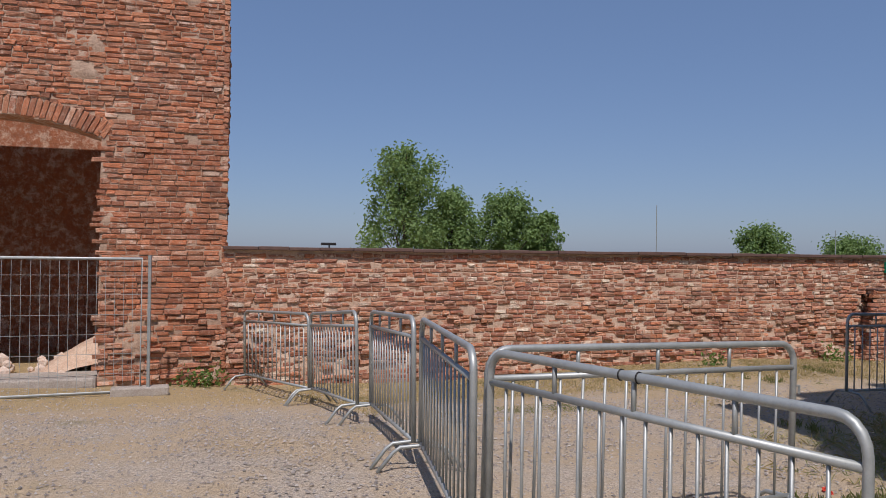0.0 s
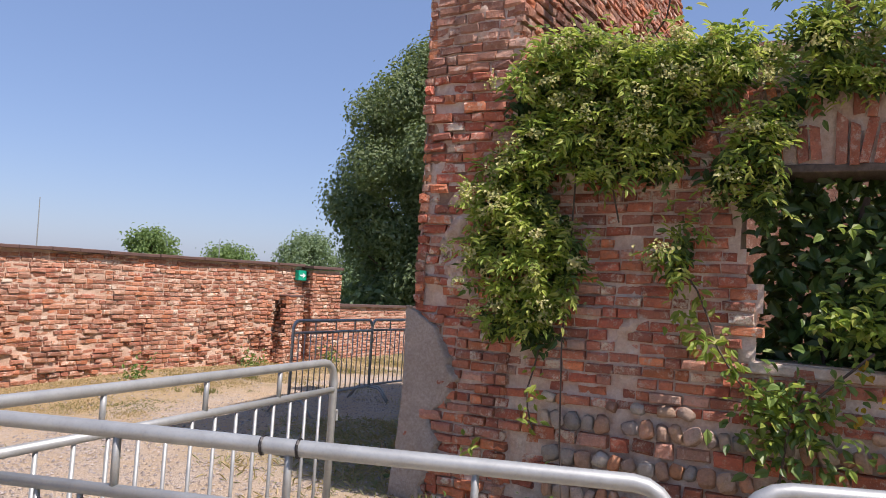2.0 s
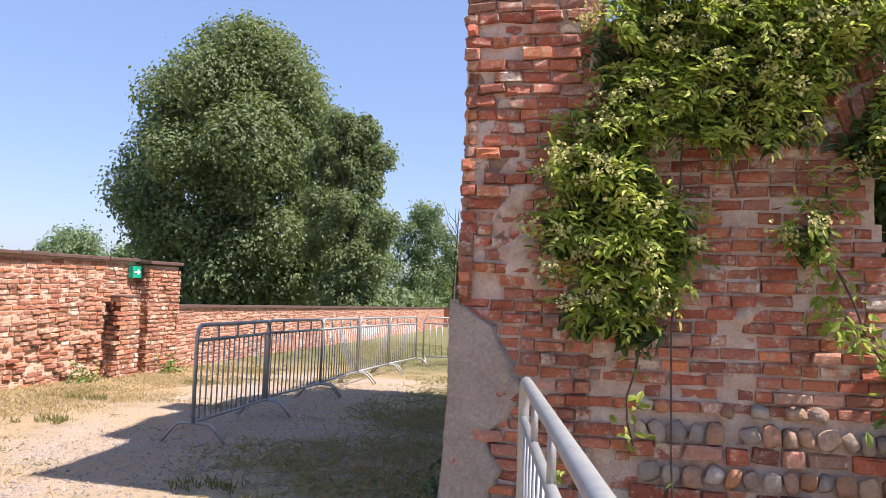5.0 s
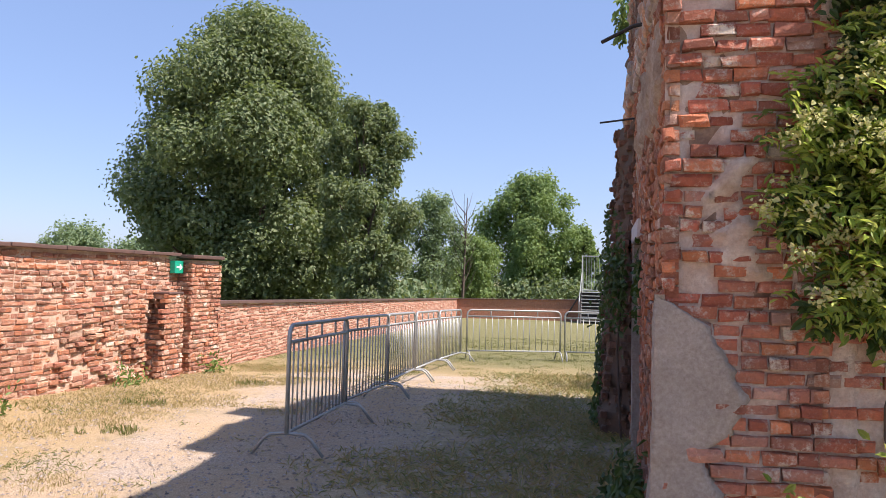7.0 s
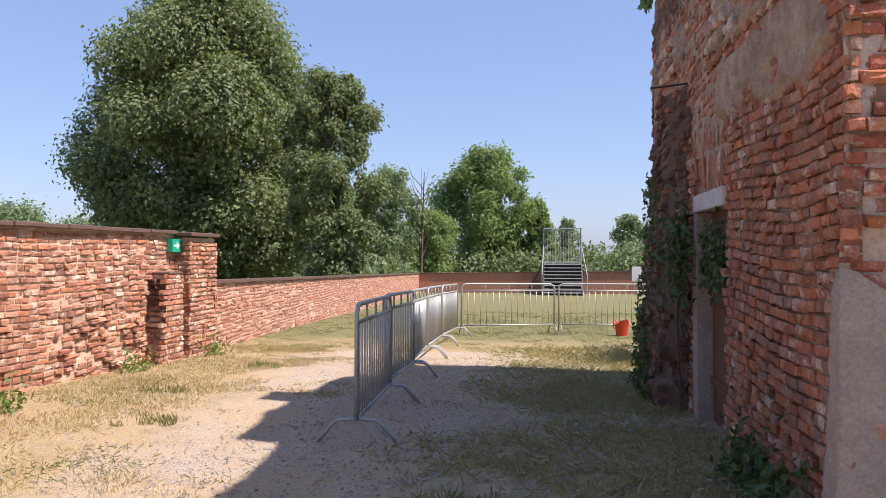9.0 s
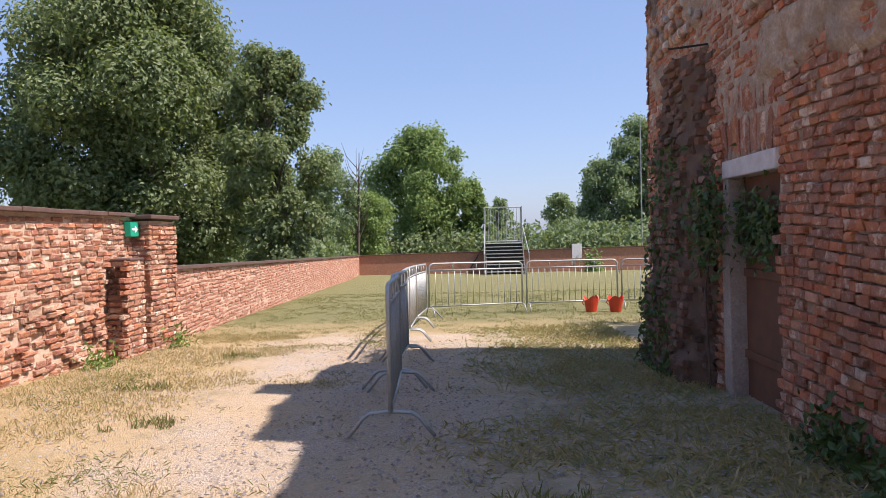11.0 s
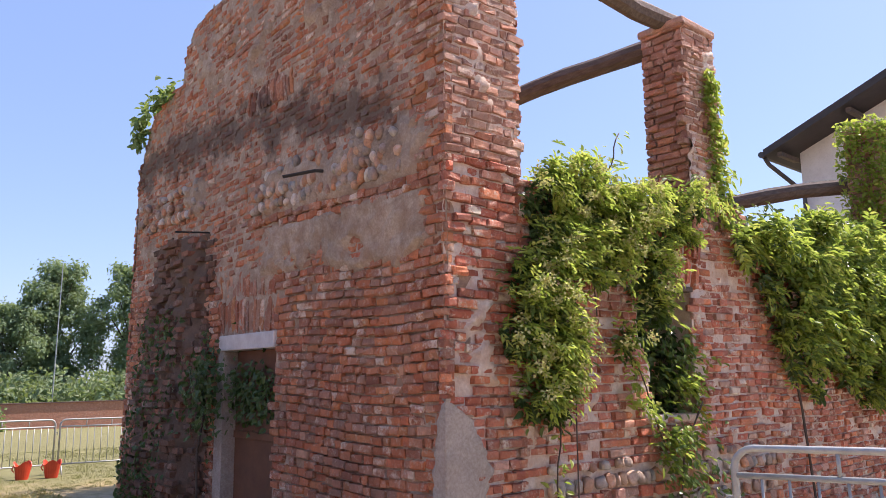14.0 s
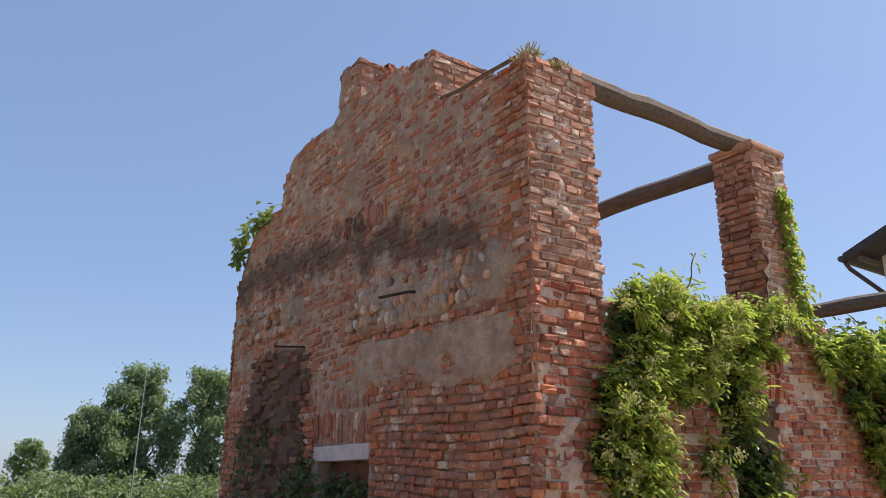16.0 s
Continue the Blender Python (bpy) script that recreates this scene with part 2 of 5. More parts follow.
M_TREE2 = leaf_material("field_leaf", [(0.11, 0.18, 0.065), (0.19, 0.29, 0.095), (0.14, 0.23, 0.08), (0.25, 0.35, 0.13)], 0.35, 0.75)
M_TREE3 = leaf_material("far_leaf", [(0.14, 0.21, 0.12), (0.22, 0.30, 0.17), (0.17, 0.25, 0.14)], 0.35, 0.8)
M_GRASS = leaf_material("green_grass", [(0.13, 0.15, 0.05), (0.21, 0.21, 0.08), (0.28, 0.25, 0.11), (0.17, 0.185, 0.06)], 0.35, 0.85)
M_TURF = leaf_material("shaded_turf", [(0.22, 0.24, 0.10), (0.33, 0.33, 0.16), (0.40, 0.37, 0.21), (0.27, 0.28, 0.12)], 0.3, 0.85)
M_STRAW = leaf_material("dry_grass", [(0.44, 0.34, 0.17), (0.54, 0.43, 0.24), (0.38, 0.30, 0.14), (0.32, 0.27, 0.11)], 0.25, 0.85)
M_PEBBLE = brick_material("pebble", [(0.36, 0.33, 0.30), (0.46, 0.43, 0.39), (0.28, 0.26, 0.24), (0.42, 0.36, 0.30)], dust=0.2, soot=0.05)


def ground_material():
    n = Nodes("ground", 0.96)
    p = n.xyz()
    grit = n.mix(n.ramp(n.voronoi(85, "Color"), [(0.2, 0.0), (0.9, 1.0)]), (0.36, 0.305, 0.24), (0.62, 0.53, 0.42))
    grit = n.mix(n.ramp(n.noise(1.7, 7, 0.7), [(0.4, 0.0), (0.65, 0.75)]), grit, (0.50, 0.38, 0.235))
    straw = n.mix(n.ramp(n.noise(28, 6, 0.75), [(0.35, 0.0), (0.65, 1.0)]), (0.54, 0.40, 0.20), (0.36, 0.265, 0.125))
    green = n.mix(n.ramp(n.noise(24, 6, 0.75), [(0.35, 0.0), (0.65, 1.0)]), (0.21, 0.205, 0.082), (0.135, 0.148, 0.048))
    wob = n.math("MULTIPLY", n.math("SUBTRACT", n.noise(0.7, 6, 0.65), 0.5), 4.0)
    # dry grass along the yard wall and before the far field
    toward_wall = n.math("ADD", n.math("SUBTRACT", -4.4, p[0]), wob)
    toward_field = n.math("ADD", n.math("SUBTRACT", p[1], 8.5), wob)
    dry = n.math("MAXIMUM", toward_wall, toward_field)
    grit = n.mix(n.ramp(n.noise(0.55, 6, 0.7), [(0.44, 0.0), (0.6, 0.7)]), grit, n.mix(n.ramp(n.noise(22, 6, 0.75), [(0.35, 0.0), (0.65, 1.0)]), (0.58, 0.44, 0.26), (0.42, 0.305, 0.17)))
    base = n.mix(n.ramp(dry, [(0.0, 0.0), (0.9, 0.92)]), grit, straw)
    # green grass in the field, along the wall's foot in the shade of the ruin, and in tufts
    field = n.ramp(n.math("ADD", n.math("MULTIPLY", n.math("SUBTRACT", p[1], 8.6), 0.28), n.math("MULTIPLY", wob, 0.3)), [(0.0, 0.0), (1.0, 0.92)])
    base = n.mix(field, base, green)
    shade_x = n.math("ADD", n.math("ADD", p[0], 2.5), n.math("MULTIPLY", wob, 0.4))
    shade_y = n.math("ADD", n.math("ADD", p[1], 0.4), n.math("MULTIPLY", wob, 0.3))
    strip_end = n.math("ADD", n.math("SUBTRACT", 9.6, p[1]), n.math("MULTIPLY", wob, 0.3))
    strip = n.ramp(n.math("MINIMUM", n.math("MINIMUM", shade_x, shade_y), strip_end), [(0.0, 0.0), (0.8, 0.85)])
    base = n.mix(strip, base, n.mix(n.ramp(n.noise(5, 6, 0.7), [(0.4, 0.0), (0.6, 1.0)]), (0.29, 0.26, 0.14), (0.46, 0.38, 0.25)))
    base = n.mix(n.ramp(n.noise(0.9, 8, 0.75), [(0.56, 0.0), (0.68, 0.45)]), base, green)
    n.color(base)
    n.bump(n.math("ADD", n.voronoi(85), n.noise(14, 6, 0.7)), 0.8, 0.022)
    return n.mat


M_GROUND = ground_material()

# ---- builders ----


def mesh_of(name, verts, faces, material, smooth=False):
    me = bpy.data.meshes.new(name)
    me.from_pydata([tuple(v) for v in verts], [], faces if isinstance(faces, list) else faces.tolist())
    me.materials.append(material)
    if smooth:
        me.polygons.foreach_set("use_smooth", [True] * len(me.polygons))
    me.update()
    return me


def place_part(name, me, parent, label=""):
    ob = new(name, me)
    ob.parent = parent
    if label:
        tagged(ob, label)
    return ob


def part(name, bm, material, parent, label="", smooth=False):
    me = bpy.data.meshes.new(name)
    bmesh.ops.recalc_face_normals(bm, faces=bm.faces)
    bm.to_mesh(me)
    bm.free()
    me.materials.append(material)
    if smooth:
        me.polygons.foreach_set("use_smooth", [True] * len(me.polygons))
    return place_part(name, me, parent, label)


def thing(name, label, category, m=None, group="", kind=""):
    ob = new(name)
    ob.empty_display_size = 0.1
    if m is not None:
        ob.matrix_basis = m
    return tagged(ob, label, category, group, kind)


def box(bm, x0, x1, y0, y1, z0, z1, bevel=0.0):
    made = bmesh.ops.create_cube(bm, size=1, matrix=Matrix.LocRotScale(((x0 + x1) / 2, (y0 + y1) / 2, (z0 + z1) / 2), None, (x1 - x0, y1 - y0, z1 - z0)))
    if bevel:
        edges = {e for v in made["verts"] for e in v.link_edges}
        bmesh.ops.bevel(bm, geom=list(edges), offset=bevel, segments=2, affect="EDGES", profile=0.5)
    return bm


def tube(bm, points, radius, sides=8, closed=False):
    """A round bar along a line of points; radius may be a list, one per point."""
    pts = [Vector(p) for p in points]
    rad = radius if isinstance(radius, list) else [radius] * len(pts)
    rings, side = [], None
    for i, p in enumerate(pts):
        a = pts[i - 1] if (i or closed) else p
        b = pts[(i + 1) % len(pts)] if (i < len(pts) - 1 or closed) else p
        d = (b - a).normalized()
        if side is None:
            side = d.orthogonal().normalized()
        side = (side - d * side.dot(d)).normalized()
        up = d.cross(side)
        rings.append([bm.verts.new(p + (side * math.cos(k * math.tau / sides) + up * math.sin(k * math.tau / sides)) * rad[i]) for k in range(sides)])
    pairs = list(zip(rings, rings[1:])) + ([(rings[-1], rings[0])] if closed else [])
    for r0, r1 in pairs:
        for k in range(sides):
            bm.faces.new((r0[k], r0[(k + 1) % sides], r1[(k + 1) % sides], r1[k]))
    if not closed:
        bm.faces.new(rings[0][::-1])
        bm.faces.new(rings[-1])
    return bm


def prism(bm, outline, axis, a, b):
    """A solid from a flat outline of (p, q), drawn out from a to b along the axis."""
    def at(p, q, w):
        return {"x": (w, p, q), "y": (p, w, q), "z": (p, q, w)}[axis]
    r0 = [bm.verts.new(at(p, q, a)) for p, q in outline]
    r1 = [bm.verts.new(at(p, q, b)) for p, q in outline]
    n = len(outline)
    for i in range(n):
        bm.faces.new((r0[i], r0[(i + 1) % n], r1[(i + 1) % n], r1[i]))
    bm.faces.new(r0[::-1])
    bm.faces.new(r1)
    return bm


def smooth01(v):
    v = min(max(v, 0.0), 1.0)
    return v * v * (3 - 2 * v)


def ground_z(x, y):
    return -0.026 * min(max(y, -8.0), 46.0) - 0.36 * smooth01((-x - 1) / 6) * smooth01((4 - y) / 7)


def profile(pairs):
    """A broken line through (u, v) pairs."""
    us, vs = [p[0] for p in pairs], [p[1] for p in pairs]
    return lambda u: float(np.interp(u, us, vs))


class Face:
    """One face of a wall: O is its lower left corner seen from outside, N looks out, V is up."""

    def __init__(self, O, N, width, height):
        self.O, self.N, self.V = Vector(O), Vector(N), Vector((0, 0, 1))
        self.U = self.V.cross(self.N)
        self.width, self.height = width, height

    def at(self, u, v, d=0.0):
        return self.O + self.U * u + self.V * v + self.N * d


def lay(face, rng, mask, course=0.078, length=0.22, joint=0.016, wave=0.02, rough=0.006):
    """Courses of bricks: rows of (u0, u1, v0, v1, depth)."""
    rows = []
    for i in range(int(face.height / course)):
        v = i * course
        u = -rng.uniform(0, length)
        while u < face.width:
            run = length * rng.choice((1, 1.1, 1.0, 0.9, 0.55, 0.6, 0.78, 1.2))
            uc, vc = (max(u, 0) + min(u + run, face.width)) / 2, v + course / 2
            if u + run > 0.03 and u < face.width - 0.03:
                d = mask(uc, vc)
                if d is not None:
                    w = wave * noise.noise((uc * 0.6 + 3, vc * 0.9, 7.1))
                    a, b = max(u, 0.0) - rng.uniform(0, 0.008), min(u + run - joint, face.width) + (rng.uniform(0, 0.008) if u + run > face.width else 0)
                    if b - a > 0.03:
                        rows.append((a, b, v + w + rng.uniform(0, 0.006), v + w + course - joint + rng.uniform(-0.004, 0.004), d + rng.gauss(0, rough)))
            u += run
    return rows


RING = np.array([(0, 0), (1, 0), (1, 1), (0, 1)])
BRICK_FACES = [(0, 1, 5, 4), (1, 2, 6, 5), (2, 3, 7, 6), (3, 0, 4, 7), (4, 5, 9, 8), (5, 6, 10, 9), (6, 7, 11, 10), (7, 4, 8, 11), (8, 9, 10, 11)]


def brick_mesh(name, face, rows, rng, material, round_off=0.009, jitter=0.0066):
    """Bricks joined into one mesh, each with chamfered, uneven edges."""
    np_rng = np.random.default_rng(rng.randrange(10 ** 6))
    r = np.array(rows)
    n = len(r)
    uv = np.empty((n, 12, 3))
    for ring, (inset, drop, base) in enumerate(((0, 0, -0.07), (0, round_off * 1.2, None), (round_off, 0, None))):
        for k, (a, b) in enumerate(RING):
            c = ring * 4 + k
            uv[:, c, 0] = np.where(a, r[:, 1] - inset, r[:, 0] + inset)
            uv[:, c, 1] = np.where(b, r[:, 3] - inset, r[:, 2] + inset)
            uv[:, c, 2] = base if base is not None else r[:, 4] - drop
    uv[:, 4:, :2] += np_rng.normal(0, jitter, (n, 8, 2))
    uv[:, 8:, 2] += np_rng.normal(0, jitter * 0.8, (n, 4))
    axes = np.array([face.U, face.V, face.N])
    verts = uv.reshape(-1, 3) @ axes + np.array(face.O)
    faces = (np.array(BRICK_FACES)[None] + (np.arange(n) * 12)[:, None, None]).reshape(-1, 4)
    return mesh_of(name, verts, faces, material)


def brick_forms(material, rng, count=8):
    """Single bricks of unit size, to be shared by many pieces."""
    forms = []
    for i in range(count):
        flat = Face((-0.5, 0, -0.5), (0, -1, 0), 1, 1)
        me = brick_mesh("brick", flat, [(0, 1, 0, 1, 0.0)], rng, material, 0.001, 0.0)
        for k, v in enumerate(me.vertices):
            if k >= 4:
                v.co.x += rng.gauss(0, 0.024) - (0.028 if k >= 8 else 0) * (1 if v.co.x > 0 else -1)
                v.co.z += rng.gauss(0, 0.075) - (0.11 if k >= 8 else 0) * (1 if v.co.z > 0 else -1)
                v.co.y += rng.gauss(0, 0.003) + (0.008 if k < 8 else 0)
        me.update()
        forms.append(me)
    return forms


def brickwork(parent, face, rows, rng, material, single=None, limit=300):
    """The bricks of one face: those that single(u, v) picks become pieces, the rest one mesh."""
    picked, rest = [], []
    for row in rows:
        if single and len(picked) < limit and single((row[0] + row[1]) / 2, (row[2] + row[3]) / 2):
            picked.append(row)
        else:
            rest.append(row)
    if rest:
        tagged(place_part("brickwork", brick_mesh("brickwork", face, rest, rng, material), parent), kind="stuff")
    if picked:
        forms = brick_forms(material, rng)
        for u0, u1, v0, v1, d in picked:
            ob = place_part("brick", rng.choice(forms), parent)
            c = face.at((u0 + u1) / 2, (v0 + v1) / 2, d)
            m = Matrix((face.U * (u1 - u0), -face.N, face.V * (v1 - v0))).transposed().to_4x4()
            m.translation = c
            ob.matrix_basis = parent.matrix_basis.inverted() @ m


def render_sheet(name, parent, face, height_at, keep, material, step=0.035, label=""):
    """The uneven mortar or plaster surface of a face, as a sheet with relief."""
    nu, nv = int(face.width / step) + 1, int(face.height / step) + 1
    verts = [face.at(i * face.width / nu, j * face.height / nv, height_at(i * face.width / nu, j * face.height / nv)) for j in range(nv + 1) for i in range(nu + 1)]
    faces = [(j * (nu + 1) + i, j * (nu + 1) + i + 1, (j + 1) * (nu + 1) + i + 1, (j + 1) * (nu + 1) + i) for j in range(nv) for i in range(nu) if keep((i + 0.5) * face.width / nu, (j + 0.5) * face.height / nv)]
    return place_part(name, mesh_of(name, verts, faces, material, True), parent, label)


def fbm(u, v, s, seed=0.0):
    return noise.fractal((u * s, v * s, seed), 0.6, 2.0, 4)


def leaf_mesh(name, pos, nrm, size, rng, material, slim=0.55, droop=0.0, along=None):
    """Many pointed leaves, each folded along its rib."""
    n = len(pos)
    g = np.random.default_rng(rng.randrange(10 ** 6))
    pos, nrm = np.asarray(pos, float), np.asarray(nrm, float)
    nrm = nrm / np.linalg.norm(nrm, axis=1)[:, None]
    d = g.normal(0, 1, (n, 3)) if along is None else np.asarray(along, float)
    if along is None:
        d[:, 2] -= droop
    d = d - nrm * np.sum(d * nrm, axis=1)[:, None]
    d /= np.linalg.norm(d, axis=1)[:, None] + 1e-9
    s = np.cross(nrm, d)
    L = np.asarray(size)[:, None]
    W = L * slim * 0.5
    fold = nrm * W * 0.35
    verts = np.stack([pos, pos + d * L * 0.3 - s * W + fold, pos + d * L * 0.68 - s * W * 0.75 + fold, pos + d * L - nrm * L * 0.12, pos + d * L * 0.68 + s * W * 0.75 + fold, pos + d * L * 0.3 + s * W + fold], axis=1).reshape(-1, 3)
    base = (np.arange(n) * 6)[:, None, None]
    faces = (np.array([(0, 3, 2, 1), (0, 5, 4, 3)])[None] + base).reshape(-1, 4)
    return mesh_of(name, verts, faces, material)


# ---- ground ----
def axis_steps(lo, hi, step, far):
    mid = list(np.arange(lo, hi + 1e-6, step))
    out = [1.5, 4, 9, 18, 35, 70, 150, 320, far]
    return [lo - o for o in reversed(out)] + mid + [hi + o for o in out]


gx, gy = axis_steps(-9, 10, 0.2, 700), axis_steps(-8, 20, 0.2, 700)
gverts = [(x, y, ground_z(x, y) + (0.018 * noise.noise((x * 0.8, y * 0.8, 0)) + 0.008 * noise.noise((x * 4, y * 4, 2)) if abs(x) < 12 and abs(y) < 25 else 0)) for y in gy for x in gx]
gw = len(gx)
gfaces = [(j * gw + i, j * gw + i + 1, (j + 1) * gw + i + 1, (j + 1) * gw + i) for j in range(len(gy) - 1) for i in range(gw - 1)]
ground = tagged(new("ground", mesh_of("ground", gverts, gfaces, M_GROUND, True)), "pale gravel yard with dry straw-coloured and green grass", "ground", kind="structure")

# ---- the ruin: wall with the old doorway (outer side at x = 0) ----
rng = random.Random(5)
DOOR_TOP = profile([(0.0, 5.03), (0.3, 5.03), (0.87, 5.09), (1.36, 5.17), (1.38, 5.8), (1.47, 5.82), (1.66, 5.78), (2.23, 5.95), (2.93, 5.93), (2.95, 6.5), (3.42, 6.52), (3.47, 5.86), (4.2, 5.92), (4.75, 5.84), (4.95, 5.6), (5.05, 5.2), (5.9, 5.05), (6.15, 4.9), (6.4, 4.4)])
wall_door = thing("wall_door", "ruined red brick wall with blocked doorway and broken top", "wall", kind="structure")
DW = 6.45
face_door = Face((0, DW, -0.4), (-1, 0, 0), DW, 7.1)


def in_doorway(y, z, grow=0.0):
    return 2.42 - grow < y < 3.6 + grow and z < 1.95 + grow


def string_course(y, z):
    """Two thin red courses that divide the render from the cobbles above it."""
    return 0.25 < y < 2.95 and abs(z - 2.93 - 0.02 * y) < 0.055


def door_plaster(y, z):
    """How far the old render covers the bricks: above 0 it hides them."""
    foot = 2.36 + 0.09 * max(0.0, y - 1.2) + 0.12 * smooth01((0.6 - y) / 0.5)
    patch = smooth01((z - foot) / 0.16 + 0.5) * smooth01((3.55 - z) / 0.2) * smooth01((y - 0.12) / 0.4) * smooth01((2.95 - y) / 0.4)
    stones = smooth01(1 - abs(z - 3.62) / 0.35) * smooth01((y - 4.1) / 0.3)
    upper = smooth01((z - 3.9) / 0.5) * smooth01((y - 0.4) / 0.5)
    hole = 0.9 * smooth01(1 - math.hypot(y - 1.1, z - 2.54) / 0.16)
    return fbm(y, z, 1.5, 4.0) * 0.6 + fbm(y, z, 5.0, 2.0) * 0.36 + patch * 0.88 + stones * 0.45 + upper * 0.2 - 0.56 - hole - 0.35 * smooth01((2.2 - z) / 0.25)


def door_mask(u, v):
    y, z = DW - u, v - 0.4
    if z > DOOR_TOP(y) - 0.03 or in_doorway(y, z, 0.02):
        return None
    if 2.38 < y < 3.66 and 1.95 <= z < 2.62 - abs(y - 3.0) * 0.1:
        return None
    film = smooth01((z - 2.15) / 0.5) * smooth01((y - 0.25) / 0.3)
    d = (0.006 + 0.018 * fbm(u, v, 1.1, 9.0)) * (1 - 0.7 * film) - 0.013 * film
    if string_course(y, z):
        return 0.026
    if z < 0.75 and rng.random() < 0.12:
        d -= 0.03
    if z < 0.25:
        d += 0.02
    if (abs(y - 1.55) < 0.07 and abs(z - 3.3) < 0.06) or (abs(y - 1.1) < 0.08 and abs(z - 3.43) < 0.05):
        return None
    return d if rng.random() > 0.03 else d - 0.04


rows = lay(face_door, rng, door_mask, rough=0.006, wave=0.07, joint=0.012, course=0.073, length=0.155)
brickwork(wall_door, face_door, rows, rng, M_RUIN, lambda u, v: 0.25 < DW - u < 2.4 and 0.25 < v < 2.9)
render_sheet("mortar", wall_door, face_door, lambda u, v: -0.03 + 0.014 * smooth01((v - 2.55) / 0.5) + 0.01 * fbm(u, v, 7, 1) + (0.042 + 0.026 * fbm(u, v, 3.5, 15) + 0.012 * fbm(u, v, 14, 5)) * smooth01(door_plaster(DW - u, v - 0.4) * 4 + 0.35) * (0.25 if string_course(DW - u, v - 0.4) else 1.0),
             lambda u, v: v - 0.4 < DOOR_TOP(DW - u) - 0.04 and not in_doorway(DW - u, v - 0.4), M_RENDER, 0.035)
core = bmesh.new()
ys = [0.03, 0.5, 0.87, 1.36, 1.39, 1.47, 1.66, 2.23, 2.42, 2.421, 2.92, 2.96, 3.41, 3.48, 3.6, 3.601, 4.2, 4.75, 4.95, 5.05, 5.9, 6.15, 6.42]
outline = [(0.03, -0.4)] + [(y, DOOR_TOP(y) - 0.05) for y in ys if y not in (2.42, 2.421, 3.6, 3.601)] + [(6.42, -0.4), (3.6, -0.4), (3.6, 1.95), (2.42, 1.95), (2.42, -0.4)]
prism(core, outline, "x", 0.03, 0.74)
part("core", core, M_MORTAR, wall_door)
# inner side, far end and the pier's broad end
face_in = Face((0.76, 0, -0.4), (1, 0, 0), DW, 7.1)
rows = lay(face_in, rng, lambda u, v: None if v - 0.4 > DOOR_TOP(u) - 0.03 or in_doorway(u, v - 0.4) else 0.005, course=0.075)
brickwork(wall_door, face_in, rows, rng, M_RUIN)
face_far = Face((0.76, DW, -0.4), (0, 1, 0), 0.76, 4.9)
brickwork(wall_door, face_far, lay(face_far, rng, lambda u, v: 0.004 + 0.03 * fbm(u, v, 2, 2)), rng, M_RUIN)
# near sides of the two stubs that stand up from the broken top
for y, z0, z1 in ((1.37, 5.1, 5.8), (2.94, 5.86, 6.5)):
    face_stub = Face((0.0, y, z0), (0, -1, 0), 0.76, z1 - z0)
    brickwork(wall_door, face_stub, lay(face_stub, rng, lambda u, v: 0.004 + 0.012 * fbm(u, v, 2, 2), course=0.075), rng, M_PIER)
# broken bricks along the top
for k in range(90):
    y = rng.uniform(0.15, DW - 0.15)
    if k == 0:
        top_forms = brick_forms(M_RUIN, rng, 5)
    ob = place_part("brick", rng.choice(top_forms), wall_door)
    ob.matrix_basis = pose(rng.uniform(0.08, 0.68), y, DOOR_TOP(y) - 0.075 + rng.uniform(-0.02, 0.012), rng.uniform(-3, 3), rng.uniform(-3, 3), rng.choice((0, 90)) + rng.uniform(-7, 7)) @ Matrix.Diagonal((0.24, 1.6, 0.062, 1))

# cobbles set in the old render
rubble_forms = []
for k in range(4):
    bm = bmesh.new()
    bmesh.ops.create_icosphere(bm, subdivisions=2, radius=0.5)
    for v in bm.verts:
        v.co *= 1 + 0.25 * noise.noise(v.co * 1.7 + Vector((k * 9.0, 0, 0)))
    me = bpy.data.meshes.new("cobble")
    bm.to_mesh(me)
    bm.free()
    me.materials.append(M_STONE)
    me.polygons.foreach_set("use_smooth", [True] * len(me.polygons))
    rubble_forms.append(me)
for k in range(150):
    y = 0.5 + (k % 30) * 0.082 + rng.uniform(-0.02, 0.02) if k < 60 else rng.uniform(0.5, 2.9) if k < 95 else rng.uniform(4.2, 6.2)
    z = 3.07 + 0.03 * y + (0.13 if k >= 30 else 0.0) + rng.uniform(-0.02, 0.02) if k < 60 else rng.uniform(3.05, 3.5) if k < 95 else 3.42 + rng.choice((0.0, 0.14, 0.3)) + rng.uniform(-0.03, 0.03)
    if k < 60 and rng.random() < 0.25:
        continue
    if abs(y - 1.55) < 0.1 and abs(z - 3.3) < 0.1:
        continue
    ob = place_part("cobble", rng.choice(rubble_forms), wall_door)
    ob.matrix_basis = pose(-0.018, y, z, rng.uniform(-30, 30), 0, rng.uniform(-15, 15)) @ Matrix.Diagonal((0.085, rng.uniform(0.05, 0.09), rng.uniform(0.08, 0.13), 1))

